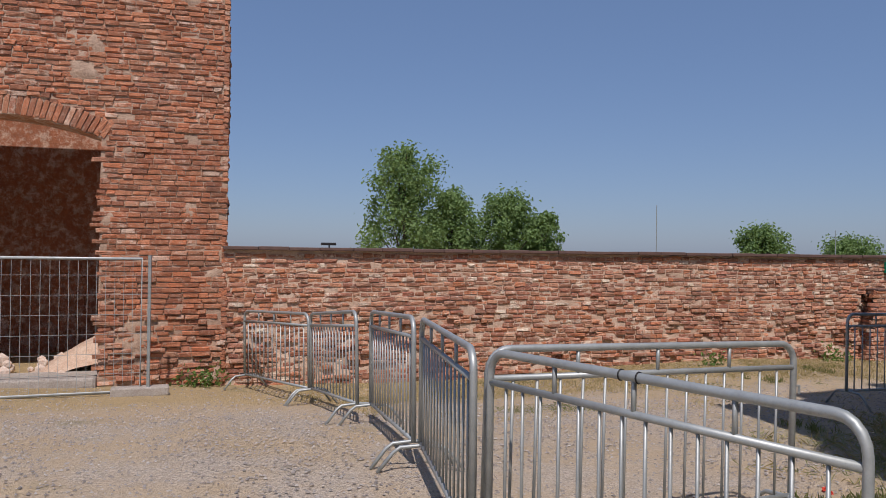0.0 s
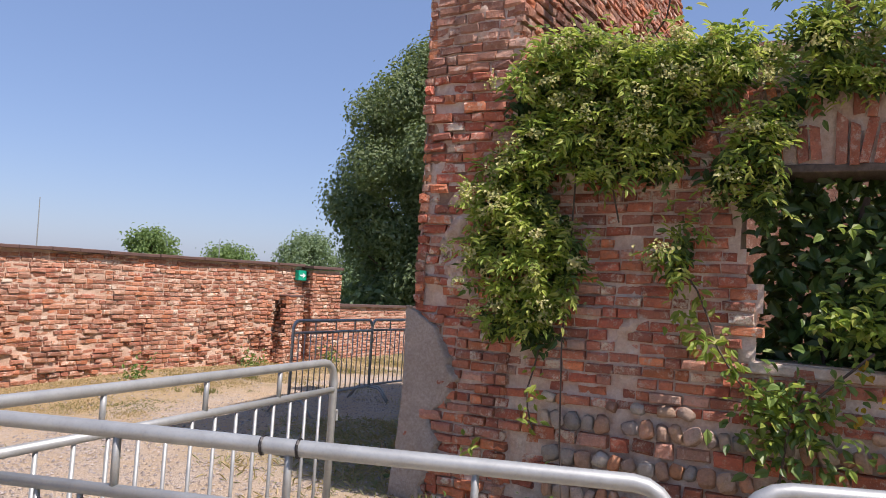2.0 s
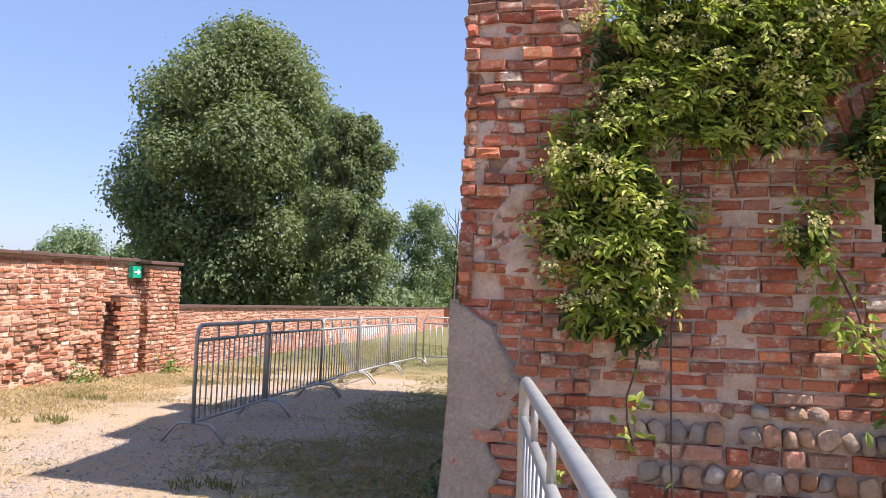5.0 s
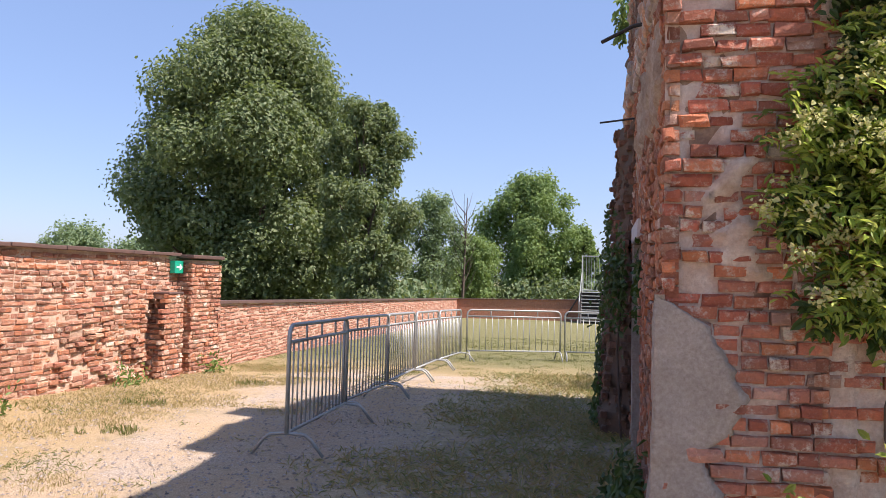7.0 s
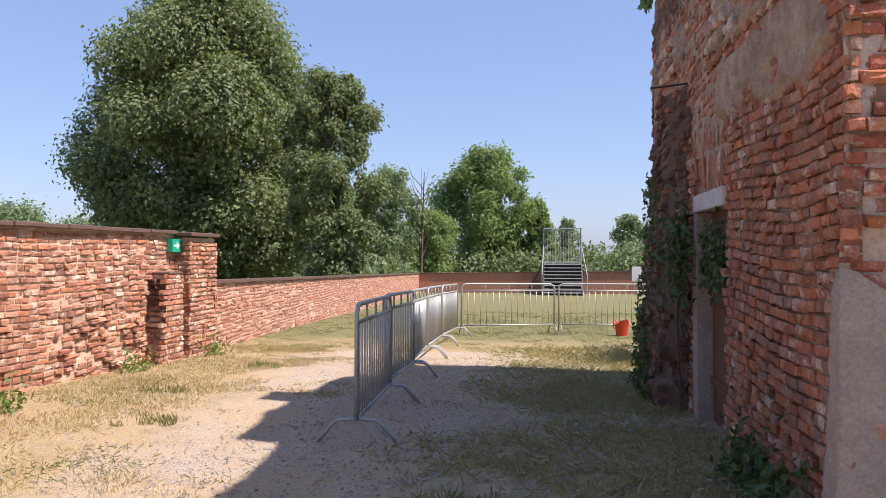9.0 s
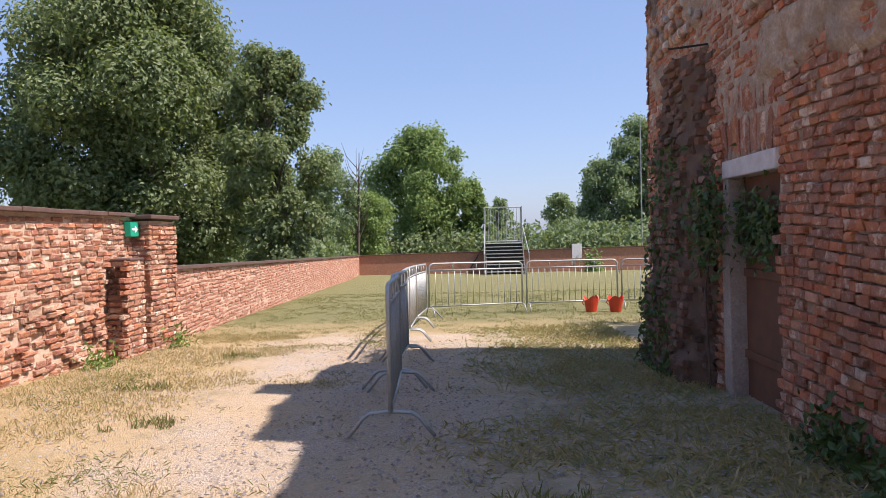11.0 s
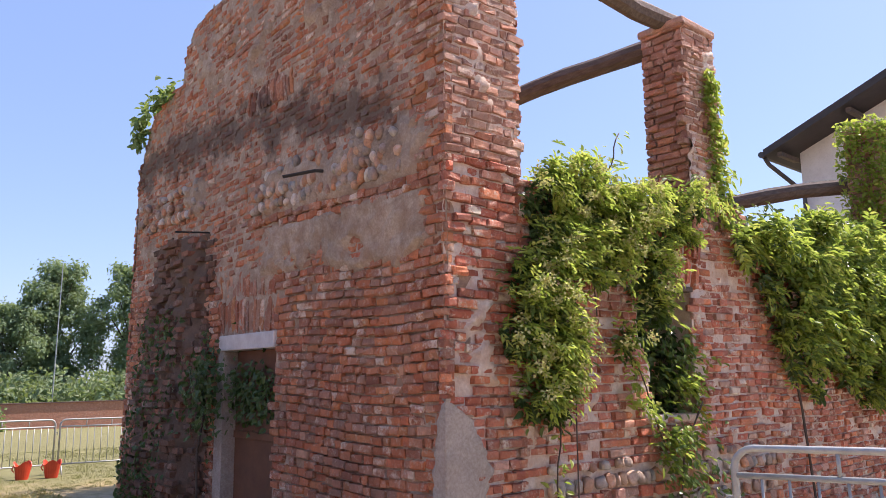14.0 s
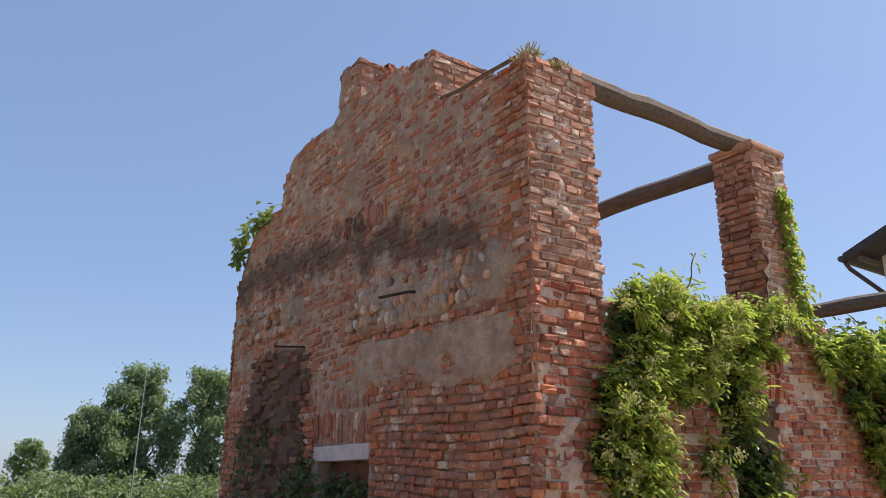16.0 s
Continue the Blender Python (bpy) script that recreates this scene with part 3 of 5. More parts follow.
# flat arch of upright bricks over the lintel
arch_rows = []
face_arch = Face((0, 3.68, 1.95), (-1, 0, 0), 1.3, 0.7)
u = 0.0
while u < 1.28:
    arch_rows.append((u, u + 0.062, 0.0, 0.34 + rng.uniform(0, 0.06), -0.02 + rng.uniform(-0.008, 0.008)))
    arch_rows.append((u, u + 0.062, 0.36, 0.62 + rng.uniform(-0.1, 0.05), -0.022 + rng.uniform(-0.008, 0.008)))
    u += 0.078
forms = brick_forms(M_RUIN, rng, 4)
for u0, u1, v0, v1, d in arch_rows:
    ob = place_part("brick", rng.choice(forms), wall_door)
    lean = ((u0 + u1) / 2 - 0.64) * 9
    ob.matrix_basis = Matrix.Translation(face_arch.at((u0 + u1) / 2, (v0 + v1) / 2, d)) @ pose(0, 0, 0, -lean, 0, -90) @ Matrix.Diagonal((u1 - u0, 1, v1 - v0, 1))

# a second row of upright bricks, left of a relieving arch higher up
for k in range(15):
    y = 2.25 + k * 0.062
    ob = place_part("brick", rng.choice(forms), wall_door)
    ob.matrix_basis = pose(-0.006 + rng.uniform(-0.006, 0.006), y, 4.3 + 0.03 * math.sin(k * 0.2) + rng.uniform(-0.03, 0.03), 0, 0, -90) @ pose(0, 0, 0, 0, (k - 7) * 1.5, 0) @ Matrix.Diagonal((0.05, 1, rng.uniform(0.2, 0.28), 1))

# doorway
lintel = box(bmesh.new(), -0.03, 0.5, 2.37, 3.54, 1.80, 1.955, 0.012)
tagged(place_part("lintel", bpy.data.meshes.new("lintel"), wall_door), "white stone lintel over the doorway")
lin = scene.objects["lintel"]
lintel.to_mesh(lin.data)
lintel.free()
lin.data.materials.append(M_LINTEL)
door_1 = thing("door_1", "rusty brown sheet door, closed, in the ruined brick wall", "door", kind="structure")
leaf = part("leaf", box(bmesh.new(), 0.12, 0.17, 2.4, 3.4, -0.3, 1.8, 0.006), M_DOOR, door_1)
part("backing", box(bmesh.new(), 0.3, 0.36, 2.4, 3.62, -0.3, 1.82), M_DOOR, door_1)
for z in (0.25, 0.95, 1.5):
    part("rail", box(bmesh.new(), 0.095, 0.121, 2.42, 3.38, z, z + 0.07, 0.004), M_DOOR, leaf)
jamb = prism(bmesh.new(), [(3.36, -0.4), (3.56, -0.4), (3.585, 1.2), (3.54, 1.8), (3.44, 1.8), (3.40, 1.0)], "x", -0.02, 0.16)
bmesh.ops.bevel(jamb, geom=jamb.edges[:], offset=0.012, segments=1, affect="EDGES")
part("jamb", jamb, M_CEMENT, door_1, "leaning grey cement door jamb")


def rod(name, label, points, radius, material, category):
    ob = thing(name, label, category)
    part("bar", tube(bmesh.new(), points, radius, 6), material, ob)
    return ob


rod("iron_tie", "black iron tie bar sticking out of brick wall", [(0.1, 1.55, 3.29), (-0.1, 1.6, 3.27), (-0.32, 1.75, 3.21)], 0.014, M_BLACK, "tie bar")
rod("iron_tie", "thin black iron tie bar sticking out of brick wall", [(0.1, 4.0, 3.12), (-0.18, 4.05, 3.1), (-0.34, 4.08, 3.09)], 0.01, M_BLACK, "tie bar")
rod("loose_batten", "grey weathered batten lying on broken wall top", [(0.06, 1.36, 5.2), (0.1, 1.05, 5.18), (0.14, 0.7, 5.2), (0.19, 0.33, 5.21)], 0.022, M_WOOD, "batten")

# ---- the dark buttress against the doorway wall ----
buttress = thing("buttress", "sloping buttress of dark crusted brick and earth", "buttress", kind="structure")


def butt_depth(y, z):
    """How far it stands out from the wall."""
    t = min(max((z + 0.3) / 3.4, 0), 1)
    return (0.33 - 0.2 * t) * smooth01((5.75 - 0.3 * t - y) / 0.3 + 0.2) * (0.12 + 0.88 * smooth01((y - 3.74 - 0.12 * t) / (0.3 + 0.35 * t)))


face_butt = Face((0, 5.75, -0.4), (-1, 0, 0), 1.95, 3.62)


def butt_keep(u, v):
    y, z = 5.75 - u, v - 0.4
    return z < 3.12 + 0.05 * fbm(u, v, 3, 1) and y < 5.72 - 0.1 * z


rows = lay(face_butt, rng, lambda u, v: butt_depth(5.75 - u, v - 0.4) + 0.08 * fbm(u, v, 2.5, 3) + (0.0 if rng.random() > 0.3 else -0.05) if butt_keep(u, v) else None, rough=0.016, wave=0.06)
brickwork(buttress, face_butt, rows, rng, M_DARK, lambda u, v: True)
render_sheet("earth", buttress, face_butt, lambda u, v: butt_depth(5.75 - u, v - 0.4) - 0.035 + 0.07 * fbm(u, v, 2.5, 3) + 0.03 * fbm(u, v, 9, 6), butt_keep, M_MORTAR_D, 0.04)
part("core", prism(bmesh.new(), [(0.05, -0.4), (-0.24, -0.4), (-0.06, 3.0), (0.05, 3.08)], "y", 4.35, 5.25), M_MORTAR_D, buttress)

# ---- the ruin: front wall with the creeper (outer side at y = 0) ----
wall_front = thing("wall_front", "sunlit red brick and cobble wall with a broken window", "wall", kind="structure")
rng = random.Random(11)
WF = 9.6
face_front = Face((0, 0, -0.3), (0, -1, 0), WF, 5.5)
WIN = (2.25, 3.09, 1.2, 2.3)


def front_top(x):
    if x < 0.76:
        return 5.05 + 0.04 * math.sin(x * 14)
    if 3.15 < x < 3.72:
        return 5.12
    if 8.2 < x < 8.78:
        return 5.12
    return 2.98 + 0.08 * math.sin(x * 2.1) + (0.25 * smooth01((x - 3.7) / 0.3) * smooth01((5 - x) / 1.3))


def in_window(x, z, grow=0.0):
    ragged = 0.06 * noise.noise((z * 5, 1.5, 0.2))
    left = WIN[0] + ragged + (0.11 if z < 1.64 else 0.0) + 0.16 * smooth01((z - 2.05) / 0.25)
    return left - grow < x < WIN[1] + grow and WIN[2] - grow < z < WIN[3] + 0.04 + grow


def cobbled(x, z):
    return 0.97 < x < 4.6 and z < 0.775


def front_bulge(x, z):
    return 0.02 * fbm(x, z, 0.9, 5) + (0.05 * smooth01((0.7 - x) / 0.3) * smooth01((1.5 - z) / 1.5))


def front_plaster(x, z):
    strip = 0.55 * smooth01(1 - abs(x - 0.32 - 0.05 * math.sin(z * 5)) / 0.2) * smooth01((2.7 - z) / 0.3) * smooth01((z - 1.5) / 0.2)
    low = 0.3 * smooth01(1 - abs(x - 2.45) / 0.35) * smooth01(1 - abs(z - 0.75) / 0.5)
    chips = 0.6 * smooth01(1 - math.hypot((x - 0.39) / 0.16, (z - 2.03) / 0.2)) + 0.6 * smooth01(1 - math.hypot((x - 0.36) / 0.18, (z - 1.62) / 0.26))
    cover = 0.08 * smooth01((x - 0.7) / 0.3)
    return fbm(x, z, 2.3, 8.0) * 0.62 + fbm(x, z, 7.0, 3.0) * 0.3 + strip * 0.5 + chips + low + cover - 0.5 - 0.3 * smooth01((0.8 - z) / 0.2)


def front_mask(u, v):
    x, z = u, v - 0.3
    if z > front_top(x) - 0.03 or in_window(x, z, 0.01):
        return None
    if 2.06 < x < 3.2 and 2.3 <= z < 2.84:
        return None
    if 0.83 < x < 0.90 and z < 1.2:
        return None
    if cobbled(x, z):
        return None
    d = 0.004 + front_bulge(x, z) + (rng.gauss(0, 0.012) if z < 3.1 else 0)
    if x > 0.9 and z < 2.9:
        d -= 0.036
    if x < 0.28 and 1.4 < z < 3.1 and rng.random() < 0.3:
        d -= 0.05
    return d if rng.random() > 0.04 or z > 3.1 else d - 0.035


rows = lay(face_front, rng, front_mask, rough=0.005, wave=0.05, length=0.165, joint=0.013, course=0.074)
# single brick courses between the rows of cobbles
for z in (0.59, 0.35, 0.11, -0.13):
    x = 0.98
    while x < 4.55:
        w = rng.choice((0.13, 0.15, 0.12, 0.18, 0.22))
        if rng.random() > 0.06:
            rows.append((x, x + w - 0.02, z + 0.258 + rng.uniform(-0.008, 0.008), z + 0.338 + rng.uniform(-0.01, 0.006), -0.012 + front_bulge(x, z) + rng.gauss(0, 0.012)))
        x += w
brickwork(wall_front, face_front, [r for r in rows if r[2] > 3.35], rng, M_PIER)
brickwork(wall_front, face_front, [r for r in rows if r[2] <= 3.35], rng, M_VINE, lambda u, v: 0.25 < u < 2.3 and 0.75 < v < 2.9)
render_sheet("mortar", wall_front, face_front, lambda u, v: -0.027 + 0.015 * smooth01((v - 3.4) / 0.2) + front_bulge(u, v - 0.3) - (0.03 if u > 0.9 and v < 3.2 else 0) + 0.012 * fbm(u, v, 8, 1) + 0.052 * smooth01(front_plaster(u, v - 0.3) * 4 + 0.3),
             lambda u, v: v - 0.3 < front_top(u) - 0.05 and not in_window(u, v - 0.3) and (v - 0.3 < 3.3 or u < 0.74 or 3.15 < u < 3.72 or 8.2 < u < 8.78), M_MORTAR_V, 0.035)
core = bmesh.new()
box(core, 0.05, 0.72, 0.06, 0.5, -0.3, 4.98)
box(core, 0.725, WIN[0] - 0.04, 0.06, 0.48, -0.3, 2.9)
box(core, WIN[0] - 0.04, WIN[1] + 0.02, 0.06, 0.48, -0.3, WIN[2] - 0.03)
box(core, WIN[0] - 0.04, WIN[1] + 0.02, 0.06, 0.48, WIN[3] + 0.06, 2.9)
box(core, WIN[1] + 0.02, WF, 0.06, 0.48, -0.3, 2.9)
part("core", core, M_MORTAR_V, wall_front)
# cobbles in rows between the brick courses
stones = [bpy.data.meshes.new("cobble") for k in range(6)]
for me in stones:
    bm = bmesh.new()
    bmesh.ops.create_icosphere(bm, subdivisions=2, radius=0.5)
    seed = rng.uniform(0, 50)
    for v in bm.verts:
        v.co = Vector([math.copysign(abs(2 * c) ** 0.62, c) / 2 for c in v.co]) * (1 + 0.4 * noise.noise(v.co * 2.4 + Vector((seed, 0, 0))))
    bm.to_mesh(me)
    bm.free()
    me.materials.append(M_STONE)
    me.polygons.foreach_set("use_smooth", [True] * len(me.polygons))
for row_z in (0.83, 0.7, 0.465, 0.225, -0.015):
    x = 1.0 + rng.uniform(0, 0.05)
    while x < 4.55:
        w = rng.uniform(0.06, 0.115)
        lean = rng.uniform(-38, 5) if row_z == 0.7 else rng.uniform(-25, 25)
        if rng.random() < (0.6 if row_z > 0.8 else 0.04) or (x > 2.0 and rng.random() < 0.12):
            x += w
            continue
        ob = place_part("cobble", rng.choice(stones), wall_front)
        tall_by = rng.uniform(0.085, 0.12) if row_z < 0.8 else 0.07
        ob.matrix_basis = pose(x + w / 2, 0.022 - front_bulge(x, row_z) + rng.uniform(-0.012, 0.012), row_z + rng.uniform(-0.01, 0.01), rng.uniform(-15, 15), lean, rng.uniform(-20, 20)) @ Matrix.Diagonal((w * 0.98, 0.062, tall_by * 1.05, 1))
        x += w + 0.012
# upright bricks over the window, and its sill
forms = brick_forms(M_VINE, rng, 4)
for k in range(17):
    x = 2.08 + k * 0.068
    rise = 0.05 * math.cos((x - 2.67) * 2.6)
    for z, h in ((2.44, 0.27), (2.7, 0.22)):
        if rng.random() < 0.12:
            continue
        ob = place_part("brick", rng.choice(forms), wall_front)
        ob.matrix_basis = pose(x + (z - 2.44) * (x - 2.67) * 0.45, rng.uniform(-0.004, 0.03), z + rise + rng.uniform(-0.02, 0.02), rng.uniform(-4, 4), (x - 2.67) * 30 + rng.uniform(-4, 4), 0) @ Matrix.Diagonal((rng.uniform(0.05, 0.062), 1, h + rng.uniform(-0.07, 0.01), 1))
part("sill", box(bmesh.new(), 2.3, 3.12, 0.01, 0.45, 1.12, 1.19, 0.015), M_MORTAR_V, wall_front)
part("head", box(bmesh.new(), 2.2, 3.12, 0.03, 0.46, 2.31, 2.36, 0.01), M_WOOD, wall_front)
# sides of the pier and pillars
for x0, x1, label in ((3.15, 3.72, "pillar"), (8.2, 8.78, "pillar")):
    pier = tagged(new("pillar"), "tall free-standing red brick pillar of the ruin", "pillar", "pillars of the ruin", "structure")
    body = box(bmesh.new(), x0 + 0.03, x1 - 0.03, 0.03, 0.45, 2.9, 5.08)
    part("core", body, M_MORTAR, pier)
    for face in (Face((x0, 0.48, 2.9), (-1, 0, 0), 0.48, 2.25), Face((x1, 0, 2.9), (1, 0, 0), 0.48, 2.25), Face((x1, 0.48, 2.9), (0, 1, 0), x1 - x0, 2.25)):
        brickwork(pier, face, lay(face, rng, lambda u, v: 0.003 + 0.008 * fbm(u, v, 2, 3), wave=0.01, rough=0.004), rng, M_PIER)
    cap = box(bmesh.new(), x0 - 0.03, x1 + 0.03, -0.03, 0.51, 5.04, 5.12, 0.02)
    part("cap", cap, M_PIER, pier)


def beam(label, a, b, r):
    ob = thing("timber_beam", label, "beam", group="old beams")
    pts, a, b = [], Vector(a), Vector(b)
    for k in range(13):
        p = a.lerp(b, k / 12)
        pts.append(p + Vector((0.03 * noise.noise((k * 0.5, a.x, 1)), 0.03 * noise.noise((k * 0.5, a.x, 4)), 0.07 * noise.noise((k * 0.45, a.x, 8)) - 0.03 * math.sin(k / 12 * math.pi))))
    bm = tube(bmesh.new(), pts, [r * (1 + 0.18 * noise.noise((k * 0.7, a.y, 3))) for k in range(13)], 10)
    for v in bm.verts:
        v.co += Vector((0, 0, 0.012 * noise.noise(v.co * 9)))
    part("trunk", bm, M_WOOD, ob, smooth=False)


beam("crooked weathered timber beam between two brick piers", (0.5, 0.22, 5.16), (3.45, 0.25, 5.2), 0.105)
beam("crooked weathered timber beam resting on a brick pillar", (3.4, 0.3, 5.02), (2.5, 5.2, 4.74), 0.105)
beam("crooked weathered timber beam resting on a brick pillar", (8.45, 0.3, 4.32), (6.3, 5.2, 4.15), 0.12)
rear = thing("wall_rear", "plain brick rear wall of the ruin", "wall", kind="structure")
part("core", box(bmesh.new(), 0.8, 3.0, 5.0, 5.4, -0.4, 4.7), M_RUIN, rear)
part("core", box(bmesh.new(), 3.0, 9.6, 5.0, 5.4, -0.4, 4.1), M_RUIN, rear)
part("core", box(bmesh.new(), 9.2, 9.6, 0.5, 5.0, -0.4, 2.9), M_RUIN, rear)

# cement patch over the corner
patch = tagged(new("cement_patch"), "grey cement patch over the foot of a brick corner", "cement patch", kind="structure")


wide = profile([(-0.35, 0.24), (0.1, 0.27), (0.3, 0.31), (0.43, 0.35), (0.55, 0.27), (0.61, 0.23), (0.7, 0.37), (0.78, 0.41), (0.88, 0.45), (1.04, 0.37), (1.23, 0.26), (1.33, 0.11), (1.37, 0.02)])
slim = profile([(-0.35, 0.12), (0.3, 0.2), (0.9, 0.16), (1.2, 0.11), (1.33, 0.06), (1.37, 0.01)])
pv, pf, cols, count = [], [], 30, 80
for j in range(count + 1):
    z = -0.35 + j * 1.73 / count
    rag = 0.035 * noise.noise((z * 15, 2, 3)) + 0.02 * noise.noise((z * 40, 2, 3))
    a, b = max(slim(z) + rag, 0.004), max(wide(z) + rag, 0.006)
    o = 0.05 + 0.06 * smooth01((0.8 - z) / 1.1)
    for i in range(cols + 1):
        s = -a + (a + b) * i / cols
        q = o + 0.012 * noise.noise((s * 4, z * 4, 1)) + 0.004 * noise.noise((s * 18, z * 18, 1)) - (0.05 if i in (0, cols) else 0.012 if i in (1, cols - 1) else 0)
        pv.append((-o + s, -q, z) if s >= 0 else (-q, -o - s, z))
for j in range(count):
    for i in range(cols):
        k = j * (cols + 1) + i
        pf.append((k, k + 1, k + cols + 2, k + cols + 1))
place_part("cement", mesh_of("cement", pv, pf, M_CEMENT, True), patch)

# ---- the yard wall ----
rng = random.Random(21)
wall_yard = thing("wall_yard", "long sunlit weathered brick yard wall, crumbling at its foot", "wall", kind="structure")
YW = 12.22
face_yard = Face((-7.06, -4.95, -0.5), (1, 0, 0), YW, 2.22)


def yard_relief(u, v):
    rot = smooth01((1.45 - v) / 0.7)
    return 0.02 * fbm(u, v, 0.8, 2) - 0.05 * rot * max(0.0, fbm(u, v, 1.6, 6) + 0.15) + 0.03 * smooth01((0.6 - v) / 0.6)


def yard_rot(u, v):
    """How far the bricks have crumbled."""
    return smooth01((1.75 - v) / 0.7) * smooth01(fbm(u, v, 0.7, 3) * 2 + 0.55)


def yard_mask(u, v):
    rot = yard_rot(u, v)
    d = yard_relief(u, v) + rng.gauss(0, 0.003 + 0.021 * rot)
    return None if rng.random() < 0.05 * rot or (abs(u - 0.45) < 0.08 and abs(v - 1.45) < 0.05) else d


rows = lay(face_yard, rng, yard_mask, course=0.073, length=0.2, wave=0.035, joint=0.015)
brickwork(wall_yard, face_yard, rows, rng, M_YARD, lambda u, v: 6.5 < u < 9.0 and 0.3 < v < 2.2)
render_sheet("mortar", wall_yard, face_yard, lambda u, v: -0.014 - 0.014 * yard_rot(u, v) + yard_relief(u, v) + 0.009 * fbm(u, v, 8, 1), lambda u, v: True, M_MORTAR_Y, 0.05)
part("core", box(bmesh.new(), -7.4, -7.15, -4.95, 7.27, -0.5, 1.7), M_MORTAR_Y, wall_yard)
y = -4.95
while y < 7.2:
    run = min(rng.uniform(0.42, 0.52), 7.24 - y)
    part("coping", box(bmesh.new(), -7.46, -6.98 + rng.uniform(-0.012, 0.012), y, y + run - 0.006, 1.715 + rng.uniform(-0.004, 0.004), 1.768 + rng.uniform(-0.005, 0.005), 0.01), M_COPING, wall_yard)
    y += run
end_pier = thing("wall_pier", "square brick pier with dark coping at the yard wall's end", "pier", kind="structure")
part("core", box(bmesh.new(), -7.42, -6.85, 7.3, 8.2, -0.5, 1.66), M_MORTAR_Y, end_pier)
for face in (Face((-6.82, 7.27, -0.5), (1, 0, 0), 0.96, 2.18), Face((-7.45, 7.27, -0.5), (0, -1, 0), 0.63, 2.18), Face((-6.82, 8.23, -0.5), (0, 1, 0), 0.63, 2.18)):
    brickwork(end_pier, face, lay(face, rng, lambda u, v: 0.004 + 0.02 * fbm(u, v, 1.5, 2), course=0.073, length=0.21), rng, M_YARD)
part("coping", box(bmesh.new(), -7.5, -6.75, 7.2, 8.22, 1.685, 1.745, 0.012), M_COPING, end_pier)
stub = thing("wall_stub", "low leaning brick stub at the foot of the yard wall", "buttress", kind="structure")
part("core", prism(bmesh.new(), [(6.42, -0.5), (6.95, -0.5), (6.95, 1.12), (6.6, 1.13)], "x", -7.1, -6.8), M_MORTAR_Y, stub)
face = Face((-6.78, 6.3, -0.5), (1, 0, 0), 0.68, 1.66)
brickwork(stub, face, lay(face, rng, lambda u, v: 0.004 if u > v * 0.13 and v < 1.62 else None, length=0.2), rng, M_YARD)
face = Face((-7.1, 6.40, -0.5), (0, -1, 0), 0.31, 1.6)
brickwork(stub, face, lay(face, rng, lambda u, v: -v * 0.12 + 0.02, length=0.2, rough=0.012), rng, M_YARD)
part("cap", box(bmesh.new(), -7.08, -6.77, 6.56, 6.97, 1.11, 1.15, 0.015), M_COPING, stub)

# exit sign with an arrow
exit_sign = thing("exit_sign", "small green sign with white arrow on brick wall", "sign")
plate = part("plate", box(bmesh.new(), -7.045, -6.955, 6.99, 7.24, 1.44, 1.64, 0.004), M_GREEN, exit_sign)
arrow = prism(bmesh.new(), [(7.03, 1.525), (7.12, 1.525), (7.12, 1.485), (7.2, 1.54), (7.12, 1.595), (7.12, 1.555), (7.03, 1.555)], "x", -6.956, -6.949)
part("arrow", arrow, M_BOARD, plate, "white arrow")

# ---- the low wall beyond, and the far wall ----
def low_wall(name, label, a, b, top_a, top_b, bricks):
    wall = thing(name, label, "wall", kind="structure")
    a, b = Vector((*a, 0)), Vector((*b, 0))
    d = (b - a)
    run = d.length
    d.normalize()
    nrm = Vector((d.y, -d.x, 0))
    face = Face((a.x, a.y, -2.2), nrm, run, 4)
    base = lambda u: ground_z(*(a + d * u).xy) + 2.2
    top = lambda u: top_a + (top_b - top_a) * u / run + 2.2
    if bricks:
        rows = lay(face, rng, lambda u, v: rng.gauss(0, 0.003) if base(u) - 0.15 < v < top(u) - 0.06 else None, course=0.07, length=0.25, wave=0.02)
        brickwork(wall, face, rows, rng, M_LOW)
    bm = bmesh.new()
    q = [a - nrm * 0.012, b - nrm * 0.012, b - nrm * 0.3, a - nrm * 0.3]
    lo = [bm.verts.new((p.x, p.y, -2.2)) for p in q]
    hi = [bm.verts.new((p.x, p.y, (top_a, top_b, top_b, top_a)[i] - 0.055)) for i, p in enumerate(q)]
    for i in range(4):
        bm.faces.new((lo[i], lo[(i + 1) % 4], hi[(i + 1) % 4], hi[i]))
    bm.faces.new(hi)
    part("core", bm, M_MORTAR_Y if bricks else M_LOW, wall)
    n = int(run / 1.0)
    for k in range(n):
        p0, p1 = a + d * (run * k / n), a + d * (run * (k + 1) / n - 0.008)
        z0, z1 = top(run * k / n) - 2.2, top(run * (k + 1) / n) - 2.2
        bm = bmesh.new()
        vs = [bm.verts.new((*(p + nrm * w).xy, z + h)) for p, z in ((p0, z0), (p1, z1)) for w in (0.05, -0.36) for h in (-0.05, 0.0)]
        for f in ((0, 1, 3, 2), (4, 6, 7, 5), (0, 4, 5, 1), (2, 3, 7, 6), (1, 5, 7, 3), (0, 2, 6, 4)):
            bm.faces.new([vs[i] for i in f])
        part("coping", bm, M_COPING, wall)


low_wall("wall_low", "low pinkish brick boundary wall with dark coping", (-6.98, 8.24), (-9.35, 43.6), 0.97, 0.19, True)
low_wall("wall_far", "far low brick boundary wall behind the grass field", (-9.4, 43.6), (46, 42.6), 0.19, 0.9, False)

